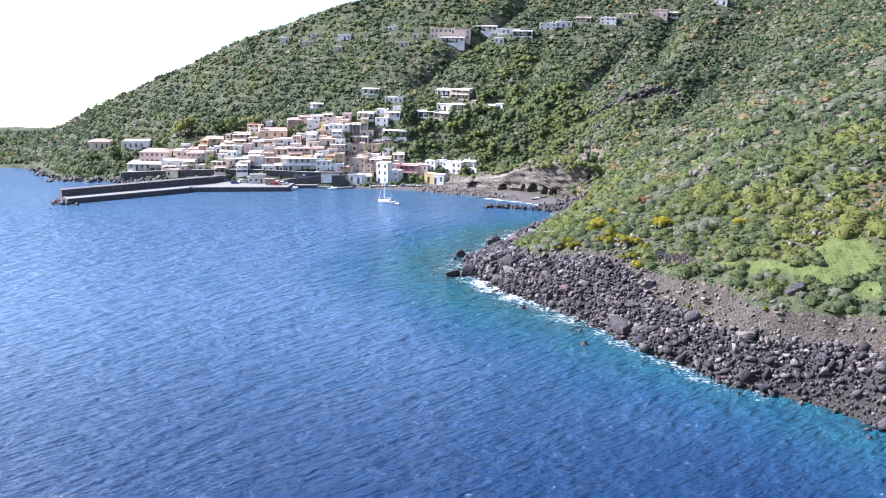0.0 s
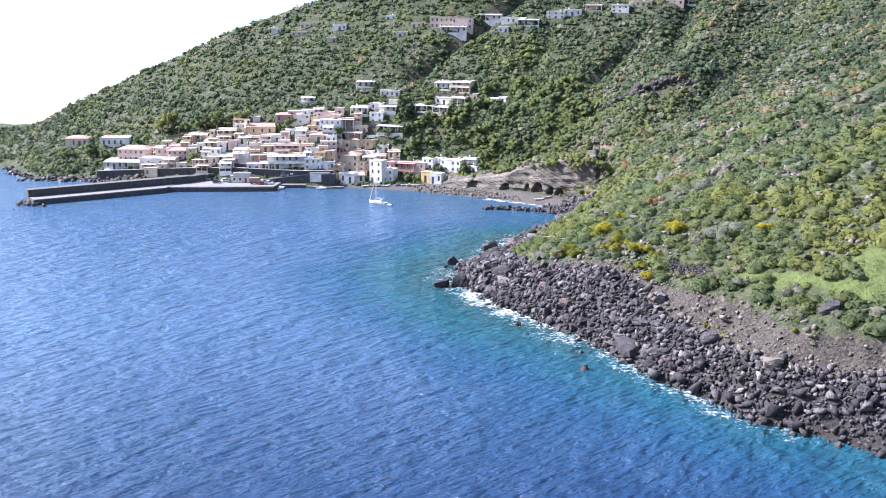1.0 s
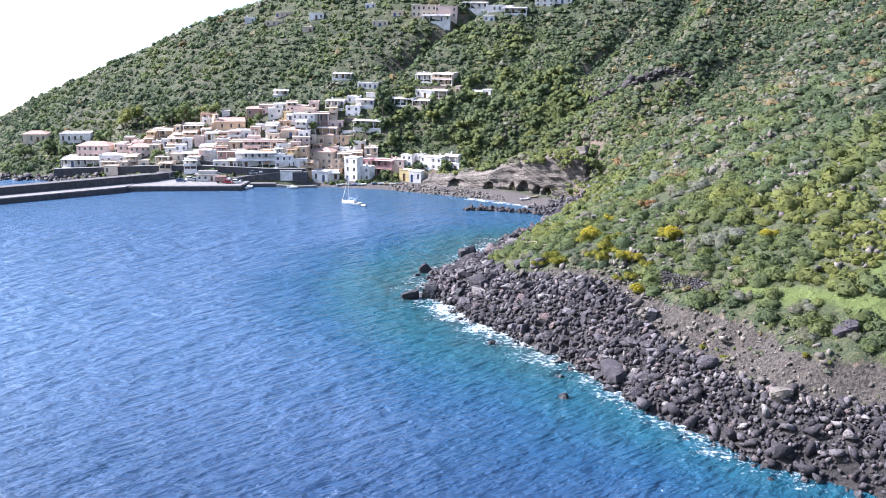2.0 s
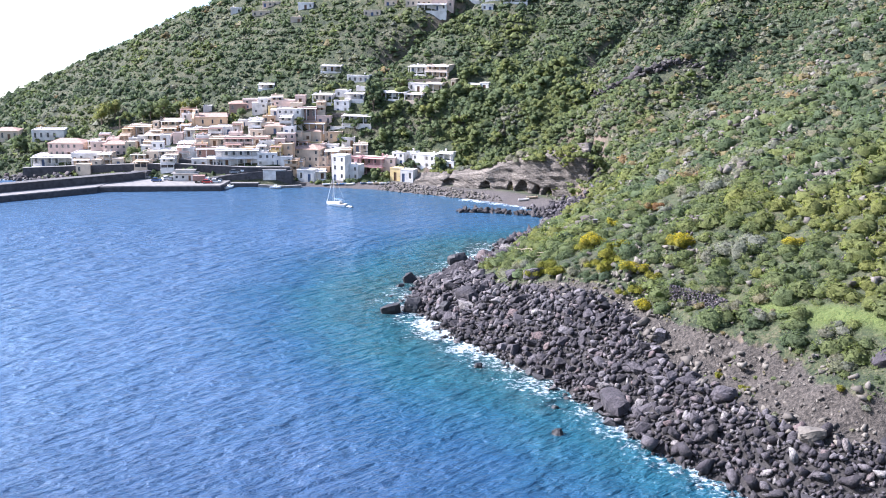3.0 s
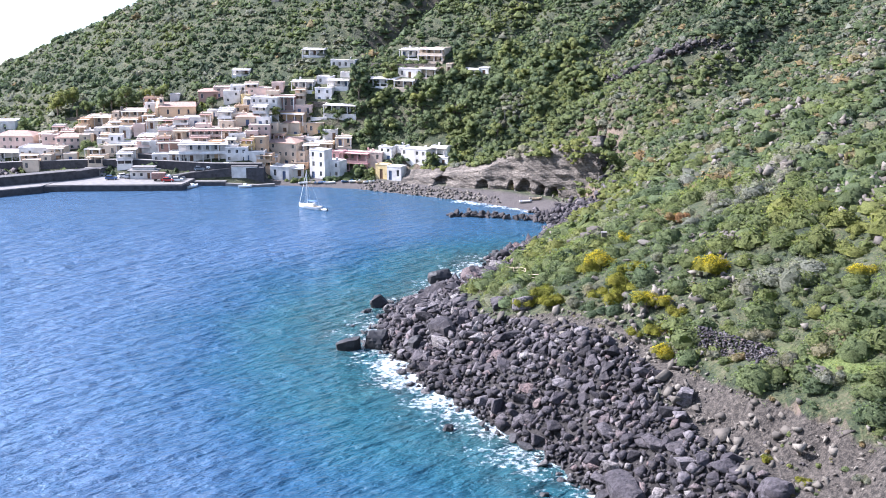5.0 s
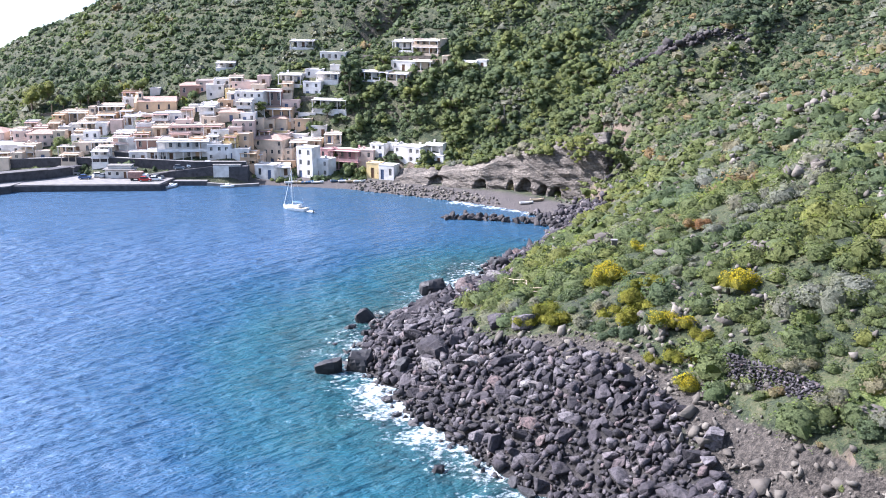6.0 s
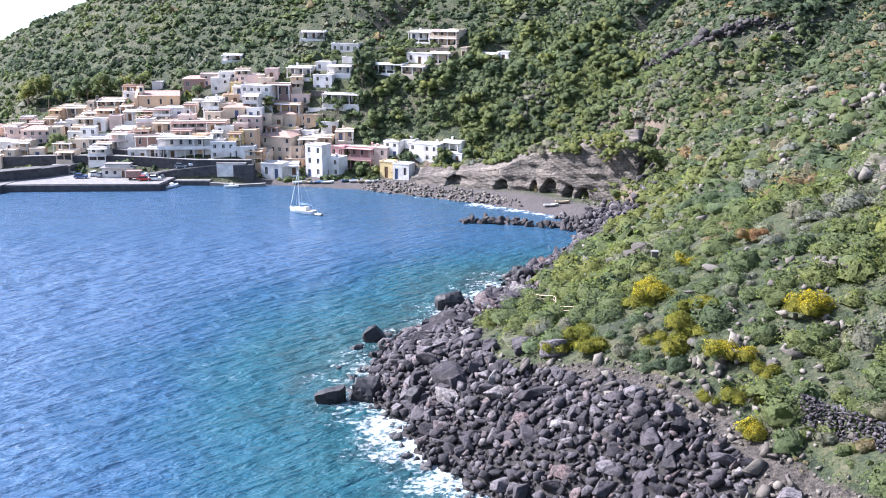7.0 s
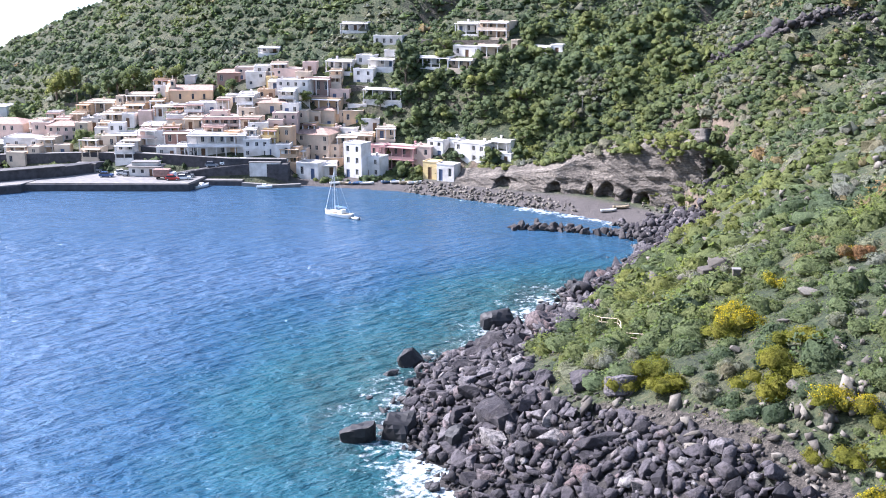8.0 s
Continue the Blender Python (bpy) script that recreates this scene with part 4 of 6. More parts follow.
for x, y, z, paint in ((-66.6, 498.9, 4.32, "grey"), (-62.4, 499.2, 4.8, "white"), (-57.4, 499.5, 5.4, "white")):
    car(x, y, z, 3, paint)

truck = tagged(new("truck"), "parked box truck with a dull brown body", "truck")
truck.matrix_world = pose(-77.5, 492.0, 2.0, 0, 0, 3)
part("cargo_box", box(-3.0, -1.1, 0.8, 1.4, 1.1, 2.7, 0.05), M_AWNING, truck)
part("cab", side_loft([(1.5, 0.4), (3.0, 0.4), (3.05, 1.1), (2.7, 1.9), (1.5, 2.0)], 1.0), CAR_PAINTS["white"], truck)
part("chassis", box(-2.9, -0.5, 0.5, 2.6, 0.5, 0.78), M_RUBBER, truck)
for wx in (-2.0, 2.2):
    for wy in (-0.9, 0.9):
        w = new("wheel", TYRE)
        w.parent = truck
        w.location = (wx, wy, 0.31)


# ---- boats ----
def hull(length, beam, depth, sheer, bluff=0.55, rows=11, cols=7):
    """A boat's hull, bow towards +x, keel line at z = 0."""
    bm = bmesh.new()
    rings = []
    for i in range(rows):
        s = i / (rows - 1)
        half = beam / 2 * (1 - max(0, (s - bluff) / (1 - bluff)) ** 2.2) * (0.78 + 0.22 * min(1, s / 0.35))
        half = max(half, 0.02)
        top = depth + sheer * (2 * s - 0.7) ** 2
        keel = depth * 0.55 * max(0, s - 0.7) ** 2 * 6
        ring = []
        for j in range(cols):
            a = (j / (cols - 1) - 0.5) * math.pi
            yy = math.sin(a) * half
            zz = keel + (top - keel) * (1 - math.cos(a) ** 0.8)
            ring.append(bm.verts.new((length * (s - 0.5), yy, zz)))
        rings.append(ring)
    for p, q in zip(rings[:-1], rings[1:]):
        for j in range(cols - 1):
            bm.faces.new((p[j], q[j], q[j + 1], p[j + 1]))
    bm.faces.new(rings[0])
    bmesh.ops.recalc_face_normals(bm, faces=bm.faces)
    return bm, rings


def rod(p, q, r, seg=6):
    p, q = Vector(p), Vector(q)
    bm = bmesh.new()
    m = Matrix.Translation((p + q) / 2) @ (q - p).to_track_quat("Z", "Y").to_matrix().to_4x4()
    bmesh.ops.create_cone(bm, cap_ends=True, segments=seg, radius1=r, radius2=r * 0.85, depth=(q - p).length, matrix=m)
    return bm


yacht = tagged(new("sailing_boat"), "white sailing boat at anchor with furled sails", "sailing boat")
yacht.matrix_world = pose(-23.9, 459.6, -0.35, 0, 0, 148)
b, rr = hull(8.4, 2.7, 1.15, 0.28)
part("hull", b, M_HULL, yacht, smooth=True)
b = bmesh.new()
deck_pts = [(-4.1, 1.02), (-2.0, 1.24), (0.5, 1.28), (2.4, 0.9), (4.1, 0.05)]
row_a = [b.verts.new((x, -y, 1.2 + 0.02 * x)) for x, y in deck_pts]
row_b = [b.verts.new((x, y, 1.2 + 0.02 * x)) for x, y in deck_pts]
for i in range(4):
    b.faces.new((row_a[i], row_a[i + 1], row_b[i + 1], row_b[i]))
part("deck", b, M_WOOD, yacht)
part("cabin", box(-1.2, -0.75, 1.2, 2.0, 0.75, 1.62, 0.12), M_HULL, yacht)
for wy in (-0.76, 0.757):
    part("cabin_window", box(-0.6, wy, 1.34, 1.4, wy + 0.005, 1.5), M_GLASS, yacht)
part("sprayhood", side_loft([(-1.9, 1.22), (-0.9, 1.62), (-1.1, 2.05), (-1.9, 2.1)], 0.8), M_HULL, yacht)
part("mast", rod((0.9, 0, 1.6), (0.9, 0, 11.6), 0.10, 8), M_METAL, yacht)
part("boom", rod((0.85, 0, 2.5), (-3.0, 0, 2.6), 0.07), M_METAL, yacht)
part("furled_sail", rod((0.7, 0, 2.68), (-2.8, 0, 2.75), 0.16, 8), M_BLUE, yacht)
part("furled_jib", rod((4.0, 0, 1.35), (0.95, 0, 11.0), 0.07), M_HULL, yacht)
for q in ((-4.0, 0, 1.3), (0.8, -1.2, 1.25), (0.8, 1.2, 1.25)):
    part("stay", rod(q, (0.9, 0, 11.4), 0.018, 5), M_METAL, yacht)
part("spreader", rod((0.9, -0.8, 6.6), (0.9, 0.8, 6.6), 0.03), M_METAL, yacht)
for sx in (-3.6, -1.5, 1.0, 3.0):
    for sy in (-1, 1):
        yy = sy * (1.05 if sx < 2 else 0.7)
        part("stanchion", rod((sx, yy, 1.2), (sx, yy, 1.85), 0.02, 5), M_METAL, yacht)

dinghy = tagged(new("dinghy"), "small white inflatable dinghy tied astern", "dinghy")
dinghy.matrix_world = pose(-19.2, 456.4, -0.1, 0, 0, 150)
b, rr = hull(2.3, 1.2, 0.42, 0.1, 0.6, 7, 5)
part("hull", b, M_HULL, dinghy, smooth=True)
for sy in (-0.5, 0.5):
    part("tube", rod((-1.1, sy, 0.42), (0.7, sy, 0.45), 0.16, 8), M_HULL, dinghy)
part("engine", box(-1.35, -0.15, 0.2, -1.1, 0.15, 0.85, 0.05), M_RUBBER, dinghy)


def rowing_boat(x, y, rz, mat, words, size=1.0):
    root = tagged(new("rowing_boat"), words, "rowing boat", "beached boats")
    root.matrix_world = pose(x, y, max(ground_z(x, y), -0.05) + 0.02, 0, 0, rz)
    b, rr = hull(3.9 * size, 1.45 * size, 0.55 * size, 0.14, 0.5, 8, 6)
    part("hull", b, mat, root, smooth=True)
    for sx in (-0.9, 0.1, 0.9):
        part("thwart", box(sx * size - 0.1, -0.6 * size, 0.38 * size, sx * size + 0.1, 0.6 * size, 0.42 * size), M_WOOD, root)
    part("gunwale", box(-1.9 * size, -0.72 * size, 0.53 * size, -1.8 * size, 0.72 * size, 0.6 * size), M_WOOD, root)


for x, y, rz, mat, words in ((-31.5, 496.6, 20, M_HULL, "white rowing boat drawn up on the dark beach"), (-28.9, 496.4, 170, M_WOOD, "bare wooden rowing boat on the dark beach"), (-26.4, 496.4, 12, M_BLUE, "blue rowing boat drawn up on the dark beach"), (-23.2, 496.2, 8, M_HULL, "white rowing boat drawn up on the dark beach"), (-17.5, 497.6, 25, M_BLUE, "blue rowing boat at the foot of the houses"), (-15.0, 497.2, 22, M_HULL, "white rowing boat at the foot of the houses"), (-12.6, 496.8, 28, M_WOOD, "bare wooden rowing boat at the foot of the houses"), (-10.2, 496.4, 26, M_HULL, "white rowing boat at the foot of the houses"), (40.0, 466.5, 15, M_HULL, "white rowing boat on the beach under the caves"), (43.0, 468.8, 5, M_WOOD, "wooden rowing boat on the beach under the caves")):
    rowing_boat(x, y, rz, mat, words)
for x, y, rz, s, words in ((-67.2, 491.2, 60, 1.25, "white motor boat moored beside the quay"), (-50.2, 491.8, 5, 1.1, "small white boat moored off the slipway")):
    root = tagged(new("motor_boat"), words, "motor boat", "moored boats")
    root.matrix_world = pose(x, y, -0.15, 0, 0, rz)
    b, rr = hull(3.8 * s, 1.5 * s, 0.7 * s, 0.15, 0.55, 8, 6)
    part("hull", b, M_HULL, root, smooth=True)
    part("wheelhouse", box(-0.6, -0.45, 0.6, 0.5, 0.45, 1.45, 0.08), M_HULL, root)
    part("windscreen", box(0.51, -0.38, 1.0, 0.53, 0.38, 1.35), M_GLASS, root)

# ---- boulders ----
def stone_shape(seed, points, soft=0.0):
    """An angular boulder about 1 m in radius: the hull of random points, its edges worn."""
    r = random.Random(seed)
    bm = bmesh.new()
    for _ in range(points):
        v = Vector((r.gauss(0, 1), r.gauss(0, 1), r.gauss(0, 1))).normalized() * r.uniform(0.6, 1.25)
        bm.verts.new((v.x, v.y, v.z * 0.85))
    hull_parts = bmesh.ops.convex_hull(bm, input=bm.verts)
    bmesh.ops.delete(bm, geom=[g for g in hull_parts["geom_interior"] if isinstance(g, bmesh.types.BMVert)], context="VERTS")
    if soft:
        bmesh.ops.dissolve_limit(bm, angle_limit=radians(14), verts=bm.verts, edges=bm.edges)
        bmesh.ops.bevel(bm, geom=list(bm.edges), offset=soft, segments=1, affect="EDGES")
    bmesh.ops.triangulate(bm, faces=bm.faces)
    return bm


STONES = []
for k in range(12):
    bm = stone_shape(40 + k, 12 + k % 4, 0.05)
    me = bpy.data.meshes.new("boulder")
    bm.to_mesh(me)
    bm.free()
    me.materials.append(M_ROCK)
    STONES.append(me)


def stone_arrays(points, count, seed, soft=0.0):
    out = []
    for k in range(count):
        bm = stone_shape(seed + k, points + k % 4, soft)
        bm.verts.index_update()
        v = np.array([p.co[:] for p in bm.verts])
        f = np.array([[p.index for p in q.verts] for q in bm.faces])
        bm.free()
        out.append((v, f))
    return out


def rotations(r, n, lean=0.5):
    a = r.uniform(0, 6.283, n)
    b, c = r.normal(0, lean, n), r.normal(0, lean, n)
    out = np.empty((n, 3, 3))
    for i in range(n):
        out[i] = np.array(Euler((b[i], c[i], a[i])).to_matrix())
    return out


def triangles_object(name, verts, faces, mat, smooth=False):
    me = bpy.data.meshes.new(name)
    me.vertices.add(len(verts))
    me.vertices.foreach_set("co", np.ascontiguousarray(verts, np.float32).ravel())
    k = faces.shape[1]
    me.loops.add(faces.size)
    me.loops.foreach_set("vertex_index", faces.ravel().astype(np.int32))
    me.polygons.add(len(faces))
    me.polygons.foreach_set("loop_start", (np.arange(len(faces)) * k).astype(np.int32))
    me.update(calc_edges=True)
    me.materials.append(mat)
    if smooth:
        me.shade_smooth()
    return new(name, me)


def scatter(name, shapes, xyz, size, mat, seed, flat=(0.75, 1.15), lean=0.5):
    """One object of many stones, each a turned and scaled copy of one of the shapes."""
    r = np.random.RandomState(seed)
    rot = rotations(r, len(xyz), lean)
    stretch = np.column_stack([size * r.uniform(0.8, 1.5, len(size)), size * r.uniform(0.65, 1.1, len(size)), size * r.uniform(*flat, len(size))])
    pick = r.randint(0, len(shapes), len(xyz))
    vs, fs, at = [], [], 0
    for i in range(len(xyz)):
        v, f = shapes[pick[i]]
        vs.append((v * stretch[i]) @ rot[i].T + xyz[i])
        fs.append(f + at)
        at += len(v)
    return triangles_object(name, np.concatenate(vs), np.concatenate(fs), mat)


def on_ground(x, y, sink, size):
    return np.column_stack([x, y, np.maximum(height(x, y), -0.6) + sink * size])


r = np.random.RandomState(3)
n = 190000
bx_, by_ = r.uniform(-4, 125, n), r.uniform(170, 456, n)
bd = coast_distance(bx_, by_)
edge = bank_edge(bx_, by_)
slim = np.where(by_ > 424, 0.95, np.where(by_ > 372, 0.45, 1.0))
keep = (bd > -5.5) & ~((by_ > 440) & (bx_ < 47) & (bd > 2)) & (bd < edge * slim + 0.8 * waves(bx_, by_, 0.5, 27)) & (r.uniform(0, 1, n) < np.where(bd < -2.0, 0.012, np.where(bd < 0, 0.2, 1.0)))
bx_, by_, bd = bx_[keep], by_[keep], bd[keep]
size = np.clip(np.exp(r.normal(-0.63, 0.5, len(bx_))), 0.24, 1.9)
thin = (size < 0.62) | (r.uniform(0, 1, len(size)) < 0.75 - 0.40 * np.clip((size - 0.6) / 0.8, 0, 1))
bx_, by_, bd, size = bx_[thin], by_[thin], bd[thin], size[thin]
order = np.argsort(-size)
bx_, by_, bd, size = bx_[order], by_[order], bd[order], size[order]
# big stones keep their distance from one another
chosen = []
cells = {}
for i in range(len(bx_)):
    key = (int(bx_[i] // 2.4), int(by_[i] // 2.4))
    ok = True
    for dx in (-1, 0, 1):
        for dy in (-1, 0, 1):
            for j in cells.get((key[0] + dx, key[1] + dy), ()):
                if (bx_[i] - bx_[j]) ** 2 + (by_[i] - by_[j]) ** 2 < (0.46 * (size[i] + size[j])) ** 2:
                    ok = False
    if ok:
        cells.setdefault(key, []).append(i)
        chosen.append(i)
chosen = np.array(chosen)
bx_, by_, bd, size = bx_[chosen], by_[chosen], bd[chosen], size[chosen]
single = (by_ > 262) & (by_ < 372) & (size > 1.2)
if single.sum() > 250:
    single &= np.cumsum(single) <= 250
centre = on_ground(bx_, by_, 0.55, size)
fine = stone_arrays(8, 30, 300)
boulder_field = scatter("boulder_field", fine, centre[~single], size[~single], M_ROCK, 5)
tagged(boulder_field, "shore of tumbled dark volcanic boulders", "boulders", kind="stuff")


def boulder(x, y, size, seed, words="angular dark grey volcanic boulder on the shore", squash=0.85, sink=0.25):
    rr = random.Random(seed)
    ob = new("boulder", STONES[seed % 12])
    z = max(ground_z(x, y), -0.5)
    ob.matrix_world = pose(x, y, z + size * sink, rr.uniform(-20, 20), rr.uniform(-20, 20), rr.uniform(0, 360)) @ Matrix.Diagonal((size * rr.uniform(0.9, 1.4), size * rr.uniform(0.7, 1.0), size * squash, 1))
    return tagged(ob, words, "boulder", "shore boulders")


def block_mesh(seed, mat):
    """A blocky, fractured boulder about 1 m in radius."""
    rr = random.Random(seed)
    bm = bmesh.new()
    bmesh.ops.create_cube(bm, size=2)
    bmesh.ops.subdivide_edges(bm, edges=bm.edges, cuts=5, use_grid_fill=True)
    shift = Vector((rr.uniform(0, 90), rr.uniform(0, 90), rr.uniform(0, 90)))
    cuts = [Vector((rr.gauss(0, 1), rr.gauss(0, 1), rr.gauss(0, 0.7))).normalized() for _ in range(7)]
    for v in bm.verts:
        c = v.co.copy()
        c = c.lerp(c.normalized() * 1.15, 0.45)
        for q in cuts:
            over = c.dot(q) - 0.82
            if over > 0:
                c -= q * over
        c *= 1 + 0.16 * noise.noise(c * 1.3 + shift) + 0.08 * noise.noise(c * 3.1 + shift)
        v.co = c * 0.95
    bmesh.ops.triangulate(bm, faces=bm.faces)
    me = bpy.data.meshes.new("boulder")
    bm.to_mesh(me)
    bm.free()
    me.materials.append(mat)
    return me


WET = "black wet boulder standing in the surf"
for i, k in enumerate(np.flatnonzero(single)):
    boulder(float(bx_[k]), float(by_[k]), float(size[k]), i)
for x, y, s, words in ((3.4, 333.4, 3.0, WET), (8.2, 334.6, 3.3, WET), (6.4, 361.2, 2.7, WET), (7.6, 352.6, 1.4, WET), (18.6, 380.0, 3.4, WET), (25.4, 390.6, 1.2, WET), (31.4, 396.0, 2.4, WET), (34.5, 399.0, 1.5, WET), (21.0, 331.0, 3.1, "huge rounded dark boulder at the water"), (16.2, 330.4, 2.0, WET), (18.6, 362.5, 2.7, "large brown boulder at the point"), (25.4, 367.0, 2.9, "large grey ledge boulder at the point"), (46.6, 273.0, 2.9, "large wedge-shaped dark boulder at the water"), (35.9, 264.4, 1.5, WET), (36.2, 276.1, 1.1, WET), (23.1, 297.0, 1.3, WET), (71.0, 244.6, 2.3, "pale flat-faced boulder among dark stones"), (83.5, 230.0, 2.0, "reddish round boulder among dark stones"), (84.0, 252.5, 2.3, "grey angular boulder among dark stones"), (62.0, 262.0, 2.0, "dark pointed boulder on the shore"), (55.4, 284.5, 1.8, "grey square block against the earth bank"), (70.5, 276.5, 1.5, "tan boulder at the brow of the bank"), (35.0, 326.0, 2.0, "angular dark grey volcanic boulder on the shore"), (31.0, 331.0, 2.1, "angular dark grey volcanic boulder on the shore"), (2.6, 347.0, 0.8, WET), (30.5, 401.5, 1.6, WET), (37.5, 410.0, 1.4, WET)):
    stone = boulder(x, y, s * (0.7 if words == WET else 0.9), int(x * 7 + y * 3), words, 1.1 if words == WET else 0.75, 0.3)
    stone.data = block_mesh(int(x * 7 + y * 3), M_WET_ROCK if words == WET else M_PALE_ROCK if words.split()[0] in ("pale", "tan") else M_ROCK)

# rubble between the boulders and up the bank, coloured dark to deepen the shaded gaps
m = 11000
qx, qy = r.uniform(0, 125, m), r.uniform(180, 440, m)
qd = coast_distance(qx, qy)
keep = (qd > -1.5) & (qd < bank_edge(qx, qy) * np.where(qy > 372, 0.5, 1) + 4)
qx, qy = qx[keep], qy[keep]
qs = np.clip(np.exp(r.normal(-1.35, 0.35, len(qx))), 0.12, 0.5)
small = stone_arrays(7, 20, 500)
tagged(scatter("rubble", small, on_ground(qx, qy, 0.35, qs), qs, M_LAVA, 6), "loose dark rubble between the boulders", "rubble", kind="stuff")

# loose stones down the earth bank
m = 16000
qx, qy = r.uniform(20, 125, m), r.uniform(190, 335, m)
over = coast_distance(qx, qy) - bank_edge(qx, qy)
keep = (over > -2) & (over < 1.5 + earth_bank(qx, qy) + 1.5 * waves(qx, qy, 0.2, 23)) & (r.uniform(0, 1, m) < 0.75 + 0.4 * waves(qx, qy, 0.35, 28))
qx, qy = qx[keep], qy[keep]
qs = np.clip(np.exp(r.normal(-1.25, 0.65, len(qx))), 0.1, 1.3)
tagged(scatter("bank_stones", small, on_ground(qx, qy, 0.3, qs), qs, M_PALE_ROCK, 16), "brown and grey stones on the eroded earth bank", "stones", kind="stuff")

# stony part of the beach below the white houses
m = 1500
qx, qy = r.uniform(-14, 33, m), r.uniform(464, 497, m)
qd = coast_distance(qx, qy)
keep = (qd > -0.8) & (qd < 8.5 - 2.5 * smooth01((qx - 18) / 12)) & (r.uniform(0, 1, m) < smooth01((qx + 14) / 8) * smooth01((34 - qx) / 9))
qx, qy = qx[keep], qy[keep]
qs = np.clip(np.exp(r.normal(-0.75, 0.3, len(qx))), 0.25, 0.9)
tagged(scatter("beach_stones", small, on_ground(qx, qy, 0.3, qs), qs, M_PALE_ROCK, 8), "grey stones heaped along the dark beach", "stones", kind="stuff")

# breakwater of boulders; their dark lava colour stands in for shade
SHADED_STONES = []
for me in STONES:
    me = me.copy()
    me.materials[0] = M_LAVA
    SHADED_STONES.append(me)
line = [(17.0, 450.6), (24, 449.6), (32, 448.6), (40, 446.6), (47, 442.0), (52, 434.0), (46, 430)]
mdice = random.Random(4)
at = 0.0
for (x0, y0), (x1, y1) in zip(line[:-1], line[1:]):
    steps = int(math.hypot(x1 - x0, y1 - y0) / 0.42)
    for k in range(steps):
        s = k / steps
        wide = 1.6 + 3.0 * smooth01((x0 + (x1 - x0) * s - 36) / 10)
        sz = mdice.uniform(0.7, 1.25)
        px = x0 + (x1 - x0) * s + mdice.gauss(0, 0.5)
        py = y0 + (y1 - y0) * s + mdice.gauss(0, wide * 0.55)
        ob = new("breakwater_boulder", SHADED_STONES[mdice.randrange(12)])
        ob.matrix_world = pose(px, py, max(ground_z(px, py), 0.0) * 0.8 + mdice.uniform(0.1, 0.9), mdice.uniform(0, 360), mdice.uniform(0, 360), mdice.uniform(0, 360)) @ Matrix.Scale(sz, 4)
        tagged(ob, "dark boulder heaped in the low breakwater", "boulder", "breakwater boulders")

# heap of larger dark blocks where the breakwater meets the shore
m = 130
qx, qy = r.normal(57, 3.6, m), r.normal(454, 5.0, m)
qs = np.clip(np.exp(r.normal(-0.05, 0.35, m)), 0.5, 1.8)
tagged(scatter("boulder_heap", fine, on_ground(qx, qy, 0.5, qs), qs, M_ROCK, 17), "heap of large dark blocks below the cliff", "boulders", kind="stuff")

# rocks at the pier's end and on the far shore
m = 260
qx = np.concatenate([r.normal(-159, 2.5, 40), r.uniform(-205, -128, m - 40)])
qy = np.concatenate([r.normal(452, 3.0, 40), np.zeros(m - 40)])
far = [(-128, 501), (-140, 500), (-152, 508), (-172, 507), (-184, 512), (-205, 541)]
qy[40:] = np.interp(-qx[40:], [-p[0] for p in far], [p[1] for p in far]) + r.normal(0.5, 2.0, m - 40)
qs = r.uniform(0.6, 1.7, m)
tagged(scatter("shore_rocks", small, np.column_stack([qx, qy, np.maximum(height(qx, qy), -0.3) + 0.3 * qs]), qs, M_ROCK, 9), "black rocks around the pier and far shore", "rocks", kind="stuff")

# ---- tuff cliff with caves above the beach ----
FOOT = [(0, 493.5), (8, 490.5), (16, 488), (25, 484), (34, 479.5), (43, 475.5), (51, 471.0), (57, 467.5), (62, 466), (66, 468), (68, 473)]
TOPS = [1.4, 2.4, 3.6, 6.2, 9.6, 12.5, 14.5, 15.5, 15.0, 13.0, 10.0]
CAVES = [(13.0, 4.0, 2.2), (26.5, 3.0, 2.4), (35.2, 2.2, 2.8), (39.6, 4.2, 3.6), (44.8, 2.0, 2.8), (48.2, 2.6, 2.2)]


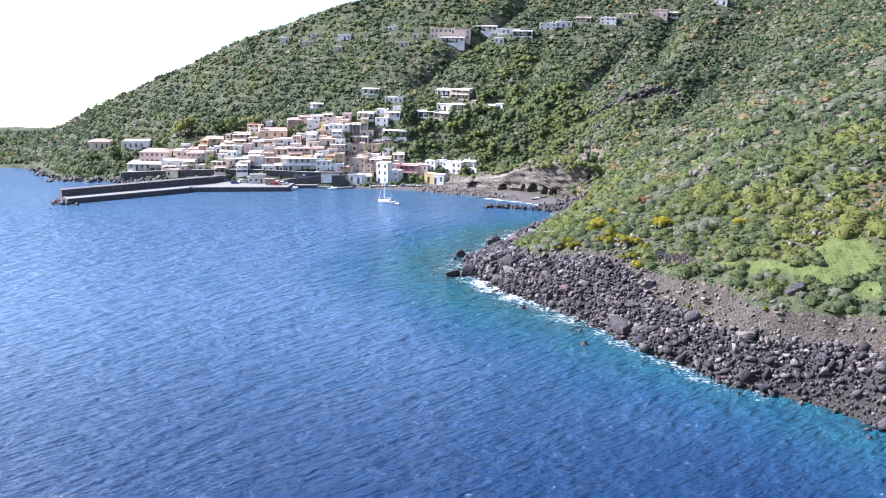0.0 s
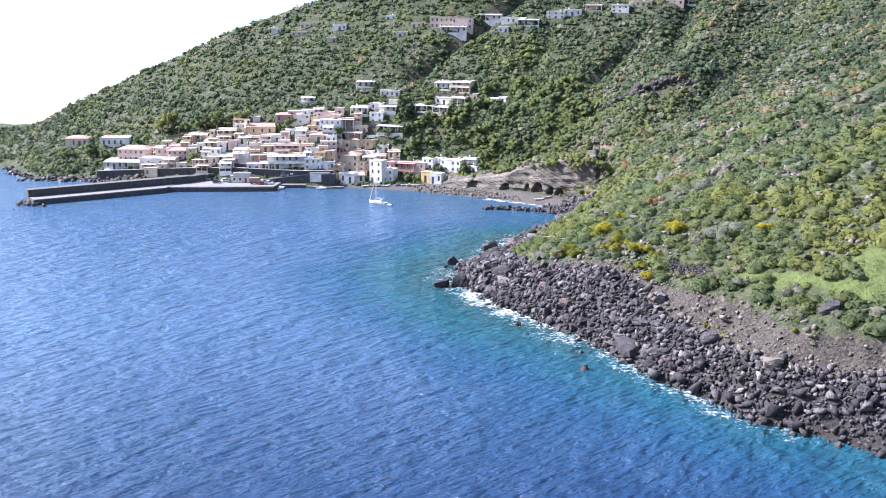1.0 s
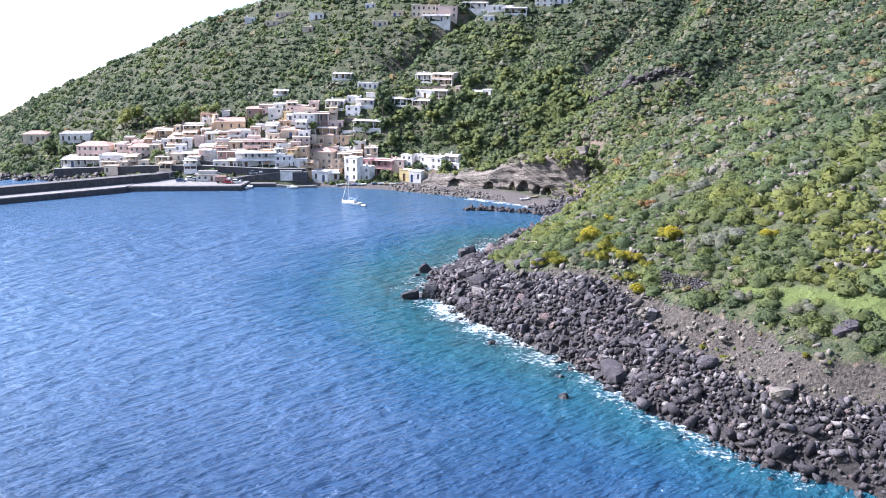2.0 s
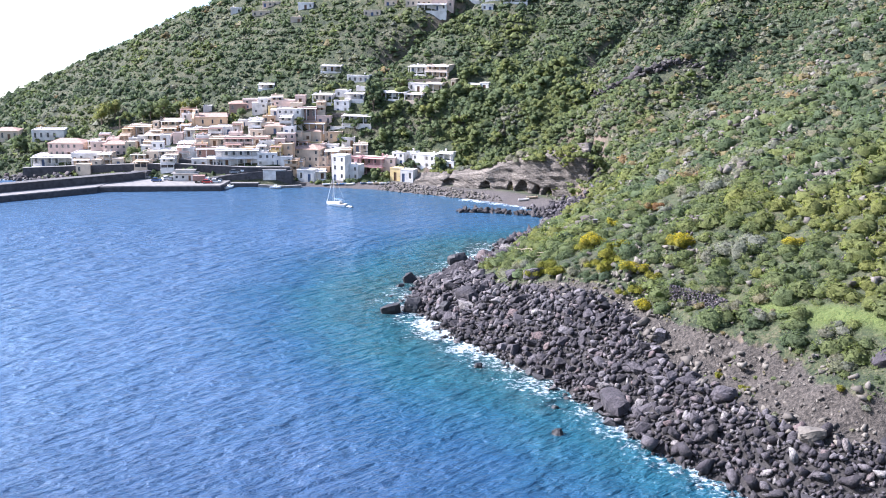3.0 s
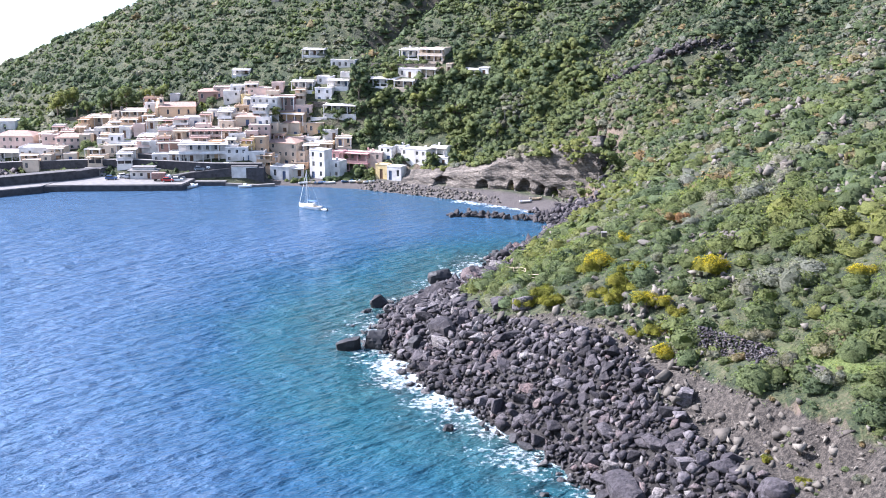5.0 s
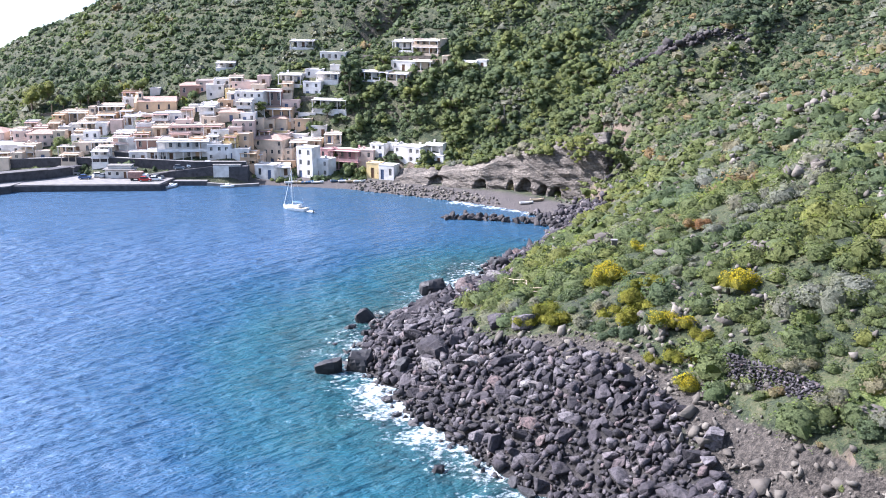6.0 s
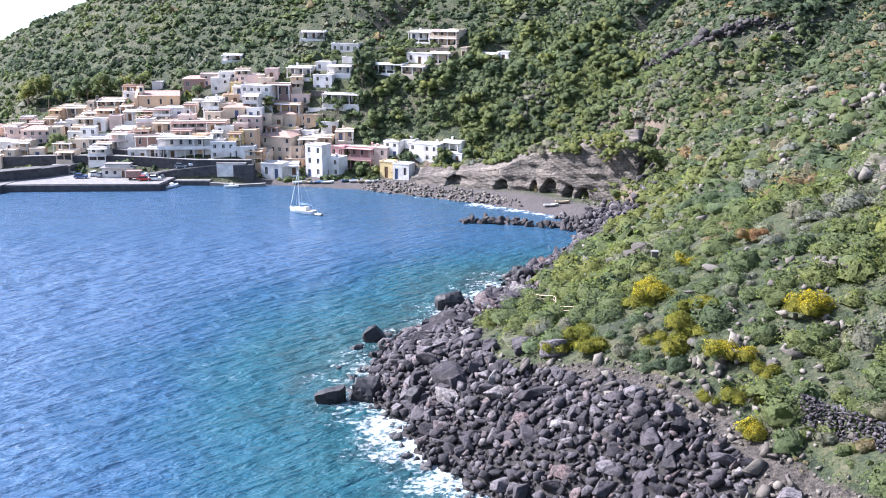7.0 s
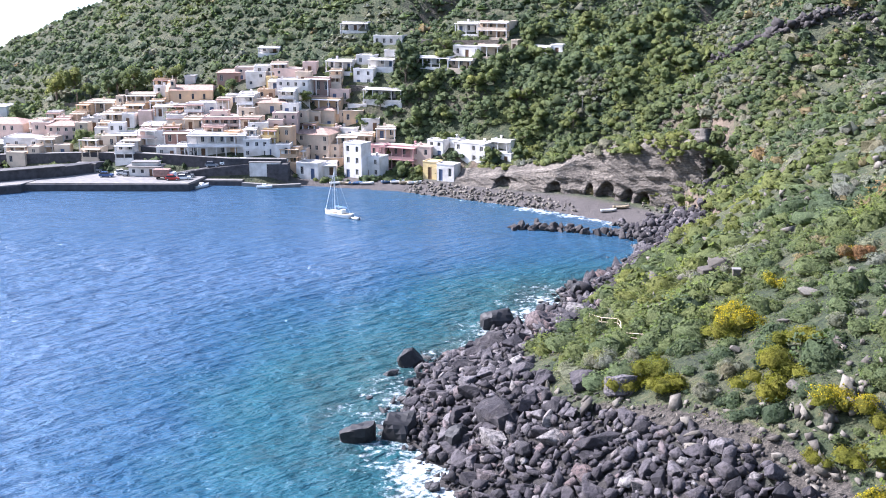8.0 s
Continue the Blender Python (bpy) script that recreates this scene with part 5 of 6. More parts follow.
def rock_band(name, foot, tops, mat, base, caves=(), deep=2.6, rough=1.0, seed=30):
    """A weathered rock face along a line, from its foot up to the given heights, with dug caves."""
    fx, fy = np.array([p[0] for p in foot], float), np.array([p[1] for p in foot], float)
    along = np.concatenate([[0], np.cumsum(np.hypot(np.diff(fx), np.diff(fy)))])
    su = np.arange(0, along[-1], 0.4)
    cx, cy, ctop = np.interp(su, along, fx), np.interp(su, along, fy), np.interp(su, along, tops)
    tx, ty = np.gradient(cx), np.gradient(cy)
    tl = np.hypot(tx, ty)
    nx, ny = -ty / tl, tx / tl
    floor = base(cx, cy)
    rows = 34
    verts = []
    for j in range(rows + 6):
        v = min(j / rows, 1.0)
        zz = -0.5 + (ctop * (1 + 0.12 * waves(cx, cy, 0.35, seed + 1)) + 0.5) * v
        inn = deep * v + rough * (0.22 * np.floor(zz / 2.3 + 0.9 * waves(cx, cy, 0.12, seed + 3)) + 0.35 * waves(cx + zz, cy + zz * 1.3, 1.1, seed + 2) + 0.8 * waves(cx, cy + 0.3 * zz, 0.35, seed + 4) + 0.25 * waves(cx + zz * 2, cy - zz * 1.7, 2.2, seed + 5))
        for gx_, gw, gh in caves:
            arch = ((cx - gx_) / (gw / 2)) ** 2 + (np.maximum(zz - 1.0, 0) / gh) ** 2.4
            inn = inn + 3.0 * smooth01((1.12 - arch) / 0.35)
        if j > rows:
            inn, zz = inn + (j - rows) * 0.9, zz + 0.45 * (j - rows)
        verts.append(np.column_stack([cx + nx * inn, cy + ny * inn, floor + zz]))
    w = len(su)
    i = (np.arange(rows + 5)[:, None] * w + np.arange(w - 1)).ravel()
    return triangles_object(name, np.concatenate(verts), np.column_stack([i, i + 1, i + w + 1, i + w]), mat)


cliff = rock_band("cliff", FOOT, TOPS, M_TUFF, lambda x, y: 1.0 + 0 * x, CAVES, 2.4, 1.3)
tagged(cliff, "eroded brown tuff cliff with dug-out boat caves", "cliff", kind="structure")

# ---- scrub, bushes and trees ----
def clump(seed, leaves, leaf, lumpy=0.35, low=-0.15, inner=0, broad=3):
    """Leaf faces over an uneven dome about 1 m in radius, an array (leaves, 4, 3); inner, broad: sides and rings of the mass under them."""
    r = np.random.RandomState(seed)
    lobes = r.normal(0, 1, (6, 3))
    lobes /= np.linalg.norm(lobes, axis=1)[:, None]
    d = r.normal(0, 1, (leaves * 3, 3))
    d /= np.linalg.norm(d, axis=1)[:, None]
    d = d[d[:, 2] > low][:leaves]
    bulge = 1 + lumpy * (np.maximum((d @ lobes.T), 0) ** 6).max(1) - lumpy * 0.5
    c = d * bulge[:, None] * r.uniform(0.62, 1.0, len(d))[:, None] ** 0.5
    nrm = d + r.normal(0, 0.55, d.shape)
    nrm /= np.linalg.norm(nrm, axis=1)[:, None]
    u = np.cross(nrm, r.normal(0, 1, d.shape))
    u /= np.linalg.norm(u, axis=1)[:, None]
    v = np.cross(nrm, u)
    s = leaf * r.uniform(0.6, 1.3, len(d))[:, None]
    if inner:
        # the leaves sit on a lumpy, closed mass of foliage
        rings = np.linspace(-0.25, 1.5, broad + 1)
        turn = np.linspace(0, 6.2832, inner + 1)
        e, az = np.meshgrid(rings, turn, indexing="ij")
        g = np.stack([np.cos(e) * np.cos(az), np.cos(e) * np.sin(az), np.sin(e)], -1)
        lump = 1 + lumpy * (np.maximum(g @ lobes.T, 0) ** 4).max(-1) - lumpy * 0.5
        jag = r.normal(0, 0.09, g.shape)
        jag[:, -1] = jag[:, 0]
        g = g * ((0.78 if leaves < 100 else 0.66) * lump)[..., None] + jag
        body = np.stack([g[:-1, :-1], g[:-1, 1:], g[1:, 1:], g[1:, :-1]], 2).reshape(-1, 4, 3)
        return np.concatenate([np.stack([c - u * s, c - v * s * 0.8, c + u * s, c + v * s * 0.8], 1), body])
    return np.stack([c - u * s, c - v * s * 0.8, c + u * s, c + v * s * 0.8], 1)


def foliage(name, shapes, xyz, radius, tall, tone, mat, seed, ragged=0.25):
    """One object of many leafy clumps."""
    r = np.random.RandomState(seed)
    pick = r.randint(0, len(shapes), len(xyz))
    a = r.uniform(0, 6.283, len(xyz))
    quads, tones, normals = [], [], []
    for k, shape in enumerate(shapes):
        idx = np.flatnonzero(pick == k)
        if not len(idx):
            continue
        ca, sa = np.cos(a[idx])[:, None, None], np.sin(a[idx])[:, None, None]
        x, y, z = shape[None, :, :, 0], shape[None, :, :, 1], shape[None, :, :, 2]
        rr = radius[idx][:, None, None]
        q = np.stack([(x * ca - y * sa) * rr + xyz[idx, 0][:, None, None], (x * sa + y * ca) * rr + xyz[idx, 1][:, None, None], z * rr * tall[idx][:, None, None] + xyz[idx, 2][:, None, None]], -1)
        quads.append(q.reshape(-1, 4, 3))
        tones.append(np.repeat(tone[idx], shape.shape[0] * 4))
        # shading follows the rounded mass of the clump
        mid = np.stack([xyz[idx, 0], xyz[idx, 1], xyz[idx, 2] - 0.25 * radius[idx]], -1)[:, None, None, :]
        nn = q - mid
        nn = nn / np.linalg.norm(nn, axis=-1, keepdims=True) + r.normal(0, ragged, (*nn.shape[:2], 1, 3))
        normals.append((nn / np.linalg.norm(nn, axis=-1, keepdims=True)).reshape(-1, 3))
    q = np.concatenate(quads)
    ob = triangles_object(name, q.reshape(-1, 3), np.arange(len(q) * 4).reshape(-1, 4), mat)
    point_values(ob, "tone", np.concatenate(tones))
    ob.data.normals_split_custom_set_from_vertices(np.concatenate(normals).astype(np.float32))
    return ob


r = np.random.RandomState(17)
HOUSE_SPOTS = np.array([o.location[:2] for o in scene.objects if o.name.split(".")[0] in ("house", "church")])


def clear_of_houses(x, y, gap):
    ok = np.ones(len(x), bool)
    for hx, hy in HOUSE_SPOTS:
        ok &= (np.abs(x - hx) > gap * 0.8) | (y - hy > gap + 4) | (y - hy < -gap)
    return ok


LEDGE = [(60, 506), (68, 505.5), (74, 504), (80, 500), (85, 494.5), (91, 493.5), (96, 496), (104, 492)]


def bare_patch(x, y):
    """Pale bare ground high on the slope."""
    return (((x - 134) / 9) ** 2 + ((y - 386) / 4.5) ** 2 < 1) | (((x - 150) / 7) ** 2 + ((y - 392) / 5) ** 2 < 1)


def green_tone(x, y, r):
    """Which kind of plant grows where: drifts of dark, fresh, grey and dry scrub."""
    t = 0.36 + 0.18 * waves(x, y, 0.035, 41) + 0.20 * waves(x, y, 0.16, 42) + r.normal(0, 0.07, len(x))
    fresh = np.exp(-(((x - 95) / 30) ** 2 + ((y - 290) / 45) ** 2))
    # the upper slope is duller and drier than the shore terrace
    upper = smooth01((x - 55) / 30) * smooth01((y - 335) / 50)
    t = np.clip(t + 0.22 * fresh - 0.13 * upper - 0.12 * smooth01((y - 535) / 20), 0.02, 0.60 - 0.14 * upper)
    gorge = sum(np.exp(-((line_distance(x, y, line) / (wide * 1.1)) ** 2)) for line, deep, wide in RAVINES)
    t = t * (1 - 0.25 * np.clip(gorge, 0, 1))
    odd = r.uniform(0, 1, len(x)) + np.clip(gorge, 0, 1)
    drift = waves(x, y, 0.22, 44)
    t = np.where((upper > 0.5) & (odd < 0.20), r.uniform(0.78, 0.93, len(x)), t)
    t = np.where((drift > 0.62) & (odd < 0.8), r.uniform(0.76, 0.84, len(x)), t)
    t = np.where((drift < -0.95) & (odd < 0.7), r.uniform(0.86, 0.95, len(x)), t)
    return t


# the far slopes
n = 88000
x, y = r.uniform(-270, 260, n), r.uniform(425, 668, n)
d = coast_distance(x, y)
thick = 0.88 + 0.35 * smooth01((y - 530) / 20) + 0.50 * waves(x, y, 0.06, 51) + 0.45 * waves(x, y, 0.22, 52)
bank = beach_share(x, y)
keep = (d > np.where(bank > 0.5, 16.5, 4)) & (r.uniform(0, 1, n) < thick) & clear_of_houses(x, y, 3.2) & (line_distance(x, y, [(a - 1.2, b - 2.2) for a, b in LEDGE]) > 3.0) & ~bare_patch(x, y) & ~((y < 478) & (x < -40)) & (np.abs(x) < 0.42 * y + 8) & (y < np.interp(x, [-330, -180, -100, 0, 330], [604, 630, 656, 698, 698]))
town = (x > -125) & (x < -12) & (y < 545) & (y > 490)
keep &= ~(town & (r.uniform(0, 1, n) < 0.45))
hz = height(x, y)
keep &= ~((x < 10) & (y > 535) & ((hz / 3.2) % 1 > 0.74) & (r.uniform(0, 1, n) < 0.8))
x, y = x[keep], y[keep]
rad = np.clip(np.exp(r.normal(-0.12, 0.55, len(x))), 0.3, 2.8) * (1 - 0.08 * smooth01((y - 545) / 50))
tall = r.uniform(0.45, 0.95, len(x))
far_shapes = [clump(60 + k, 6, 0.22, 0.5, -0.1, 5, 1) for k in range(8)]
mid_shapes = [clump(160 + k, 20, 0.15, 0.5, -0.1, 6, 2) for k in range(8)]
tone = green_tone(x, y, r)
at = np.column_stack([x, y, height(x, y) + 0.15 * rad])
closer = (y < 505) & (x > 20)
for name, shapes, m in (("hillside_scrub", far_shapes, ~closer), ("slope_scrub", mid_shapes, closer)):
    scrub = foliage(name, shapes, at[m], rad[m], tall[m], tone[m], M_LEAF, 71, 0.4)
    tagged(scrub, "dense mixed green scrub on the volcanic slopes", "scrub", kind="stuff")

YEL = "green broom bush with yellow flowers"
OLI = "olive green rounded broom bush"
GRE = "grey-green shrub at the edge of the boulders"
RUS = "dry rust-brown shrub among green bushes"
LONE_BUSHES = ((54.6, 308.2, 1.9, 0.55, YEL, True), (54.6, 340.5, 1.3, 0.5, YEL, True), (48.7, 333.0, 2.2, 0.56, YEL, True), (64.7, 312.0, 2.6, 0.58, YEL, True), (81.5, 297.5, 1.6, 0.56, YEL, True), (48.4, 314.4, 2.0, 0.52, OLI, False), (50.4, 319.0, 2.2, 0.48, OLI, False), (54.9, 301.2, 1.6, 0.55, OLI, False), (54.5, 294.8, 1.5, 0.58, YEL, True), (39.6, 323.0, 1.8, 0.55, OLI, False), (36.2, 326.2, 1.6, 0.56, OLI, False), (38.6, 327.0, 1.7, 0.42, OLI, False), (46.0, 332.0, 2.0, 0.5, OLI, False), (63.5, 341.4, 1.6, 0.98, RUS, False), (40.5, 337.5, 1.3, 0.97, RUS, False), (33.6, 336.2, 2.2, 0.79, GRE, False), (35.4, 331.5, 2.0, 0.80, GRE, False), (42.6, 319.5, 1.5, 0.80, GRE, False), (46.0, 322.5, 1.5, 0.80, GRE, False), (53.5, 322.8, 1.8, 0.5, OLI, False), (66.4, 290.0, 1.8, 0.82, GRE, False), (48.3, 337.2, 1.6, 0.5, YEL, True), (63.3, 343.2, 1.2, 0.5, YEL, True), (57.5, 304.0, 1.3, 0.45, OLI, False), (51.0, 303.4, 1.1, 0.5, OLI, False), (67.5, 280.5, 1.7, 0.82, GRE, False), (62.5, 268.5, 0.9, 0.5, OLI, False), (65.5, 263.5, 0.8, 0.45, OLI, False), (71.0, 259.0, 0.8, 0.8, GRE, False), (78.5, 256.5, 1.2, 0.8, GRE, False), (76.5, 250.0, 0.8, 0.52, OLI, False), (84.0, 249.0, 1.1, 0.8, GRE, False), (60.5, 290.0, 1.0, 0.82, GRE, False), (63.0, 286.5, 0.9, 0.9, GRE, False), (71.5, 274.0, 1.4, 0.8, GRE, False))

# thick growth on the steep ground above the cliff and behind the beach houses
n = 5200
x, y = r.uniform(-12, 82, n), r.uniform(448, 522, n)
d = coast_distance(x, y)
keep = (d > 16.2) & ((line_distance(x, y, FOOT) > 1.8 + 0.8 * waves(x, y, 0.4, 58)) | (x < 0)) & clear_of_houses(x, y, 3.0) & (r.uniform(0, 1, n) < 0.9 + 0.4 * waves(x, y, 0.15, 57))
x, y = x[keep], y[keep]
rad = np.clip(np.exp(r.normal(0.0, 0.35, len(x))), 0.45, 2.0)
top = np.maximum(height(x, y), 0)
edge_x, edge_y = np.array([p[0] for p in FOOT], float), np.array([p[1] for p in FOOT], float)
tops = np.interp(x, edge_x, TOPS)
back = line_distance(x, y, FOOT)
top = np.where(back < 9, np.maximum(top, 1.0 + tops * np.clip(0.55 + back * 0.17, 0, 1.0) + np.clip(back - 3, 0, 4) * 0.4), top)
growth = foliage("cliff_top_scrub", mid_shapes, np.column_stack([x, y, top + 0.1 * rad]), rad, r.uniform(0.6, 1.0, len(x)), np.clip(green_tone(x, y, r), 0, 0.84), M_LEAF, 77)
tagged(growth, "dense green scrub hanging over the cliff edge", "scrub", kind="stuff")

# the near slope
n = 10500
x, y = r.uniform(20, 158, n), r.uniform(190, 428, n)
d = coast_distance(x, y)
thick = 1.35 + 0.55 * waves(x, y, 0.10, 53) + 0.45 * waves(x, y, 0.35, 54)
meadow = meadow_share(x, y)
keep = (x < 0.42 * y + 8) & (d > bank_edge(x, y) * np.where(y > 372, 0.55, 1) + 1.5 + earth_bank(x, y)) & (r.uniform(0, 1, n) < thick * (1 - 0.95 * meadow)) & ~bare_patch(x, y)
for lx, ly, lrad, *_ in LONE_BUSHES:
    keep &= np.hypot(x - lx, y - ly) > lrad * 1.15
x, y = x[keep], y[keep]
rad = np.clip(np.exp(r.normal(0.12, 0.65, len(x))), 0.3, 3.4)
tall = r.uniform(0.5, 0.9, len(x))
near_shapes = [clump(90 + k, 150, 0.08, 0.55, -0.1, 8, 3) for k in range(8)]
slope_shapes = [clump(190 + k, 36, 0.125, 0.55, -0.1, 6, 2) for k in range(8)]
tone = green_tone(x, y, r)
at = np.column_stack([x, y, height(x, y) + 0.1 * rad])
closest = (y > 245) & (y < 372) & (x < 86)
for name, shapes, m in (("coastal_bushes", near_shapes, closest), ("slope_bushes", slope_shapes, ~closest)):
    bushes = foliage(name, shapes, at[m], rad[m], tall[m], tone[m], M_LEAF, 72)
    tagged(bushes, "low green bushes above the boulder shore", "bushes", kind="stuff")

# undergrowth of the wood behind the pink houses and along the garden slopes
n = 4200
x, y = r.uniform(-44, 64, n), r.uniform(498, 548, n)
keep = clear_of_houses(x, y, 2.6) & (line_distance(x, y, FOOT) > 3) & (r.uniform(0, 1, n) < 0.75)
x, y = x[keep], y[keep]
rad = np.clip(np.exp(r.normal(0.0, 0.4, len(x))), 0.4, 1.9)
under = foliage("wood_undergrowth", mid_shapes, np.column_stack([x, y, height(x, y) + 0.1 * rad]), rad, r.uniform(0.6, 1.0, len(x)), np.clip(0.3 + 0.2 * waves(x, y, 0.2, 45) + r.normal(0, 0.06, len(x)), 0.02, 0.6), M_LEAF, 78, 0.35)
tagged(under, "thick dark green undergrowth between the trees", "undergrowth", kind="stuff")

# tufts and dry shrubs that cling to the earth bank
n = 2600
x, y = r.uniform(40, 110, n), r.uniform(215, 330, n)
over = coast_distance(x, y) - bank_edge(x, y)
keep = (over > 0.5) & (over < earth_bank(x, y) + 1.5) & (r.uniform(0, 1, n) < 0.30 + 0.45 * waves(x, y, 0.4, 31))
x, y = x[keep], y[keep]
rad = np.clip(np.exp(r.normal(-0.75, 0.45, len(x))), 0.2, 1.1)
tufts = foliage("bank_tufts", slope_shapes, np.column_stack([x, y, height(x, y) + 0.1 * rad]), rad, r.uniform(0.6, 0.9, len(x)), np.where(r.uniform(0, 1, len(x)) < 0.55, r.uniform(0.74, 0.93, len(x)), r.uniform(0.3, 0.6, len(x))), M_LEAF, 79)
tagged(tufts, "grey and dry tufts on the brown earth bank", "tufts", kind="stuff")

# low herbs between the bushes
n = 24000
x, y = r.uniform(20, 112, n), r.uniform(225, 415, n)
d = coast_distance(x, y)
keep = (d > bank_edge(x, y) * np.where(y > 372, 0.55, 1) - 0.5 + 1.05 * earth_bank(x, y)) & (r.uniform(0, 1, n) < 0.55 + 0.45 * waves(x, y, 0.3, 29) + 0.5 * meadow_share(x, y))
x, y = x[keep], y[keep]
rad = r.uniform(0.35, 0.85, len(x))
herb_shapes = [clump(120 + k, 12, 0.15, 0.3, 0.0) for k in range(6)]
meadow = meadow_share(x, y)
htone = np.clip(0.30 + 0.15 * waves(x, y, 0.1, 43) + r.normal(0, 0.1, len(x)) + 0.2 * meadow, 0, 0.6)
htone = np.where(r.uniform(0, 1, len(x)) < 0.12, r.uniform(0.82, 0.93, len(x)), htone)
herbs = foliage("herbs", herb_shapes, np.column_stack([x, y, height(x, y)]), rad, np.full(len(x), 0.6), htone, M_LEAF, 73)
tagged(herbs, "grass and low herbs between the bushes", "herbs", kind="stuff")


def bush(x, y, rad, tone, words, flower=False, tall=0.85, seed=1):
    """A shrub that stands out, with its stems under the leaves."""
    root = tagged(new("bush"), words, "bush", "shore bushes")
    z = ground_z(x, y)
    root.matrix_world = pose(x, y, z)
    rr = np.random.RandomState(seed)
    k = 7
    off = np.column_stack([rr.normal(0, 0.42, k) * rad, rr.normal(0, 0.42, k) * rad, rr.uniform(0.15, 0.5, k) * rad])
    sizes = rad * rr.uniform(0.42, 0.68, k)
    shapes = [clump(seed * 9 + q, 380, 0.055, 0.4, -0.3, 9, 3) for q in range(3)]
    leaves = foliage("leaves", shapes, off, sizes, np.full(k, tall), np.clip(tone + rr.normal(0, 0.12 if "broom" in words else 0.03, k), 0, 1), M_OLIVE if "broom" in words else M_LEAF, seed)
    leaves.parent = root
    if flower:
        top = foliage("bloom", [clump(seed * 9 + 5, 150, 0.06, 0.4, 0.25)], off + np.array([0, 0, 0.07 * rad]), sizes * 1.02, np.full(k, tall), rr.uniform(0, 1, k), M_BROOM, seed + 1)
        top.parent = root
        tagged(top, kind="stuff")
    bm = bmesh.new()
    for q in range(5):
        a = rr.uniform(0, 6.28)
        end = Vector((math.cos(a) * rad * 0.5, math.sin(a) * rad * 0.5, rad * 0.6))
        m = Matrix.Translation(end / 2) @ end.to_track_quat("Z", "Y").to_matrix().to_4x4()
        bmesh.ops.create_cone(bm, cap_ends=False, segments=5, radius1=0.07, radius2=0.03, depth=end.length, matrix=m)
    part("stems", bm, M_BARK, root)


for k, (x, y, rad, tone, words, fl) in enumerate(LONE_BUSHES):
    bush(x, y, rad * 1.3, tone + (0.1 if tone < 0.6 else 0), words, fl, 0.85, k + 1)


def tree(x, y, h, rad, tone, words, seed, slim=0.9, low=0.36, leaves=120):
    root = tagged(new("tree"), words, "tree", "village trees")
    root.matrix_world = pose(x, y, ground_z(x, y) - 0.2)
    rr = np.random.RandomState(seed)
    bm = bmesh.new()
    bmesh.ops.create_cone(bm, cap_ends=False, segments=8, radius1=0.05 * h, radius2=0.02 * h, depth=h * 0.6, matrix=Matrix.Translation((0, 0, h * 0.3)))
    k = 11
    off = np.column_stack([rr.normal(0, 0.42, k) * rad, rr.normal(0, 0.42, k) * rad, h * low + rr.uniform(0, 0.92 - low, k) * h])
    for q in range(k):
        end, base = Vector(off[q]), Vector((0, 0, h * rr.uniform(0.25, 0.5)))
        way = end - base
        m = Matrix.Translation((end + base) / 2) @ way.to_track_quat("Z", "Y").to_matrix().to_4x4()
        bmesh.ops.create_cone(bm, cap_ends=False, segments=5, radius1=0.018 * h, radius2=0.006 * h, depth=way.length, matrix=m)
    part("trunk", bm, M_BARK, root)
    shapes = [clump(seed * 5 + q, leaves, 0.095, 0.5, -0.8, 7, 3) for q in range(3)]
    crown = foliage("crown", shapes, off, rad * rr.uniform(0.4, 0.62, k), np.full(k, slim), np.clip(tone + rr.normal(0, 0.05, k), 0, 1), M_LEAF, seed)
    crown.parent = root


FRESH, DARK, GREY = "tall pale green feathery tree above the village", "dark green tree among the houses", "grey-green olive tree in a garden"
for k, (x, y, h, rad, tone, words) in enumerate(((-131, 545, 9.5, 4.6, 0.60, FRESH), (-126, 547, 8.0, 4.0, 0.55, FRESH), (-113, 543, 6.5, 3.0, 0.30, DARK), (-110, 543, 7.0, 2.6, 0.25, DARK), (-104, 542, 7.5, 4.2, 0.38, DARK), (-98, 543, 6.0, 3.0, 0.34, DARK), (-91, 542, 7.5, 3.6, 0.50, FRESH), (-119, 543, 5.0, 2.4, 0.45, FRESH), (-108.6, 512, 4.6, 3.2, 0.45, DARK), (-104.5, 511, 3.6, 2.8, 0.25, DARK), (-18.7, 533, 9.0, 2.4, 0.12, "tall dark conifer beside white hillside houses"), (-17.0, 530, 6.5, 2.6, 0.2, DARK), (-70, 533, 4.5, 2.4, 0.3, DARK), (-85, 521, 4.0, 2.4, 0.3, GREY), (-92, 530.5, 4.2, 2.6, 0.25, DARK), (-46, 527, 4.0, 2.4, 0.5, GREY), (-24, 526, 4.6, 2.6, 0.25, DARK), (-28, 522, 4.6, 2.6, 0.35, DARK), (-140, 535, 5.0, 3.0, 0.35, DARK), (-160, 530, 5.5, 3.6, 0.3, DARK), (-170, 528, 5.0, 3.4, 0.4, DARK), (-152, 526, 4.0, 3.0, 0.3, GREY))):
    tree(x, y, h, rad, tone, words, 200 + k, 1.4 if "conifer" in words else 0.9)
# thick wood of low bushy trees behind the pink houses
for k in range(115):
    wr = random.Random(900 + k)
    x, y = wr.uniform(-20, 62), wr.uniform(501, 540)
    if not clear_of_houses(np.array([x]), np.array([y]), 2.5)[0]:
        continue
    tree(x, y, wr.uniform(3.0, 5.2), wr.uniform(2.0, 3.2), wr.uniform(0.22, 0.52), "dark green bushy tree on the slope behind the houses", 400 + k, 0.85, 0.12, 60)

palm = tagged(new("palm"), "tall palm with drooping fronds above the terraces", "palm")
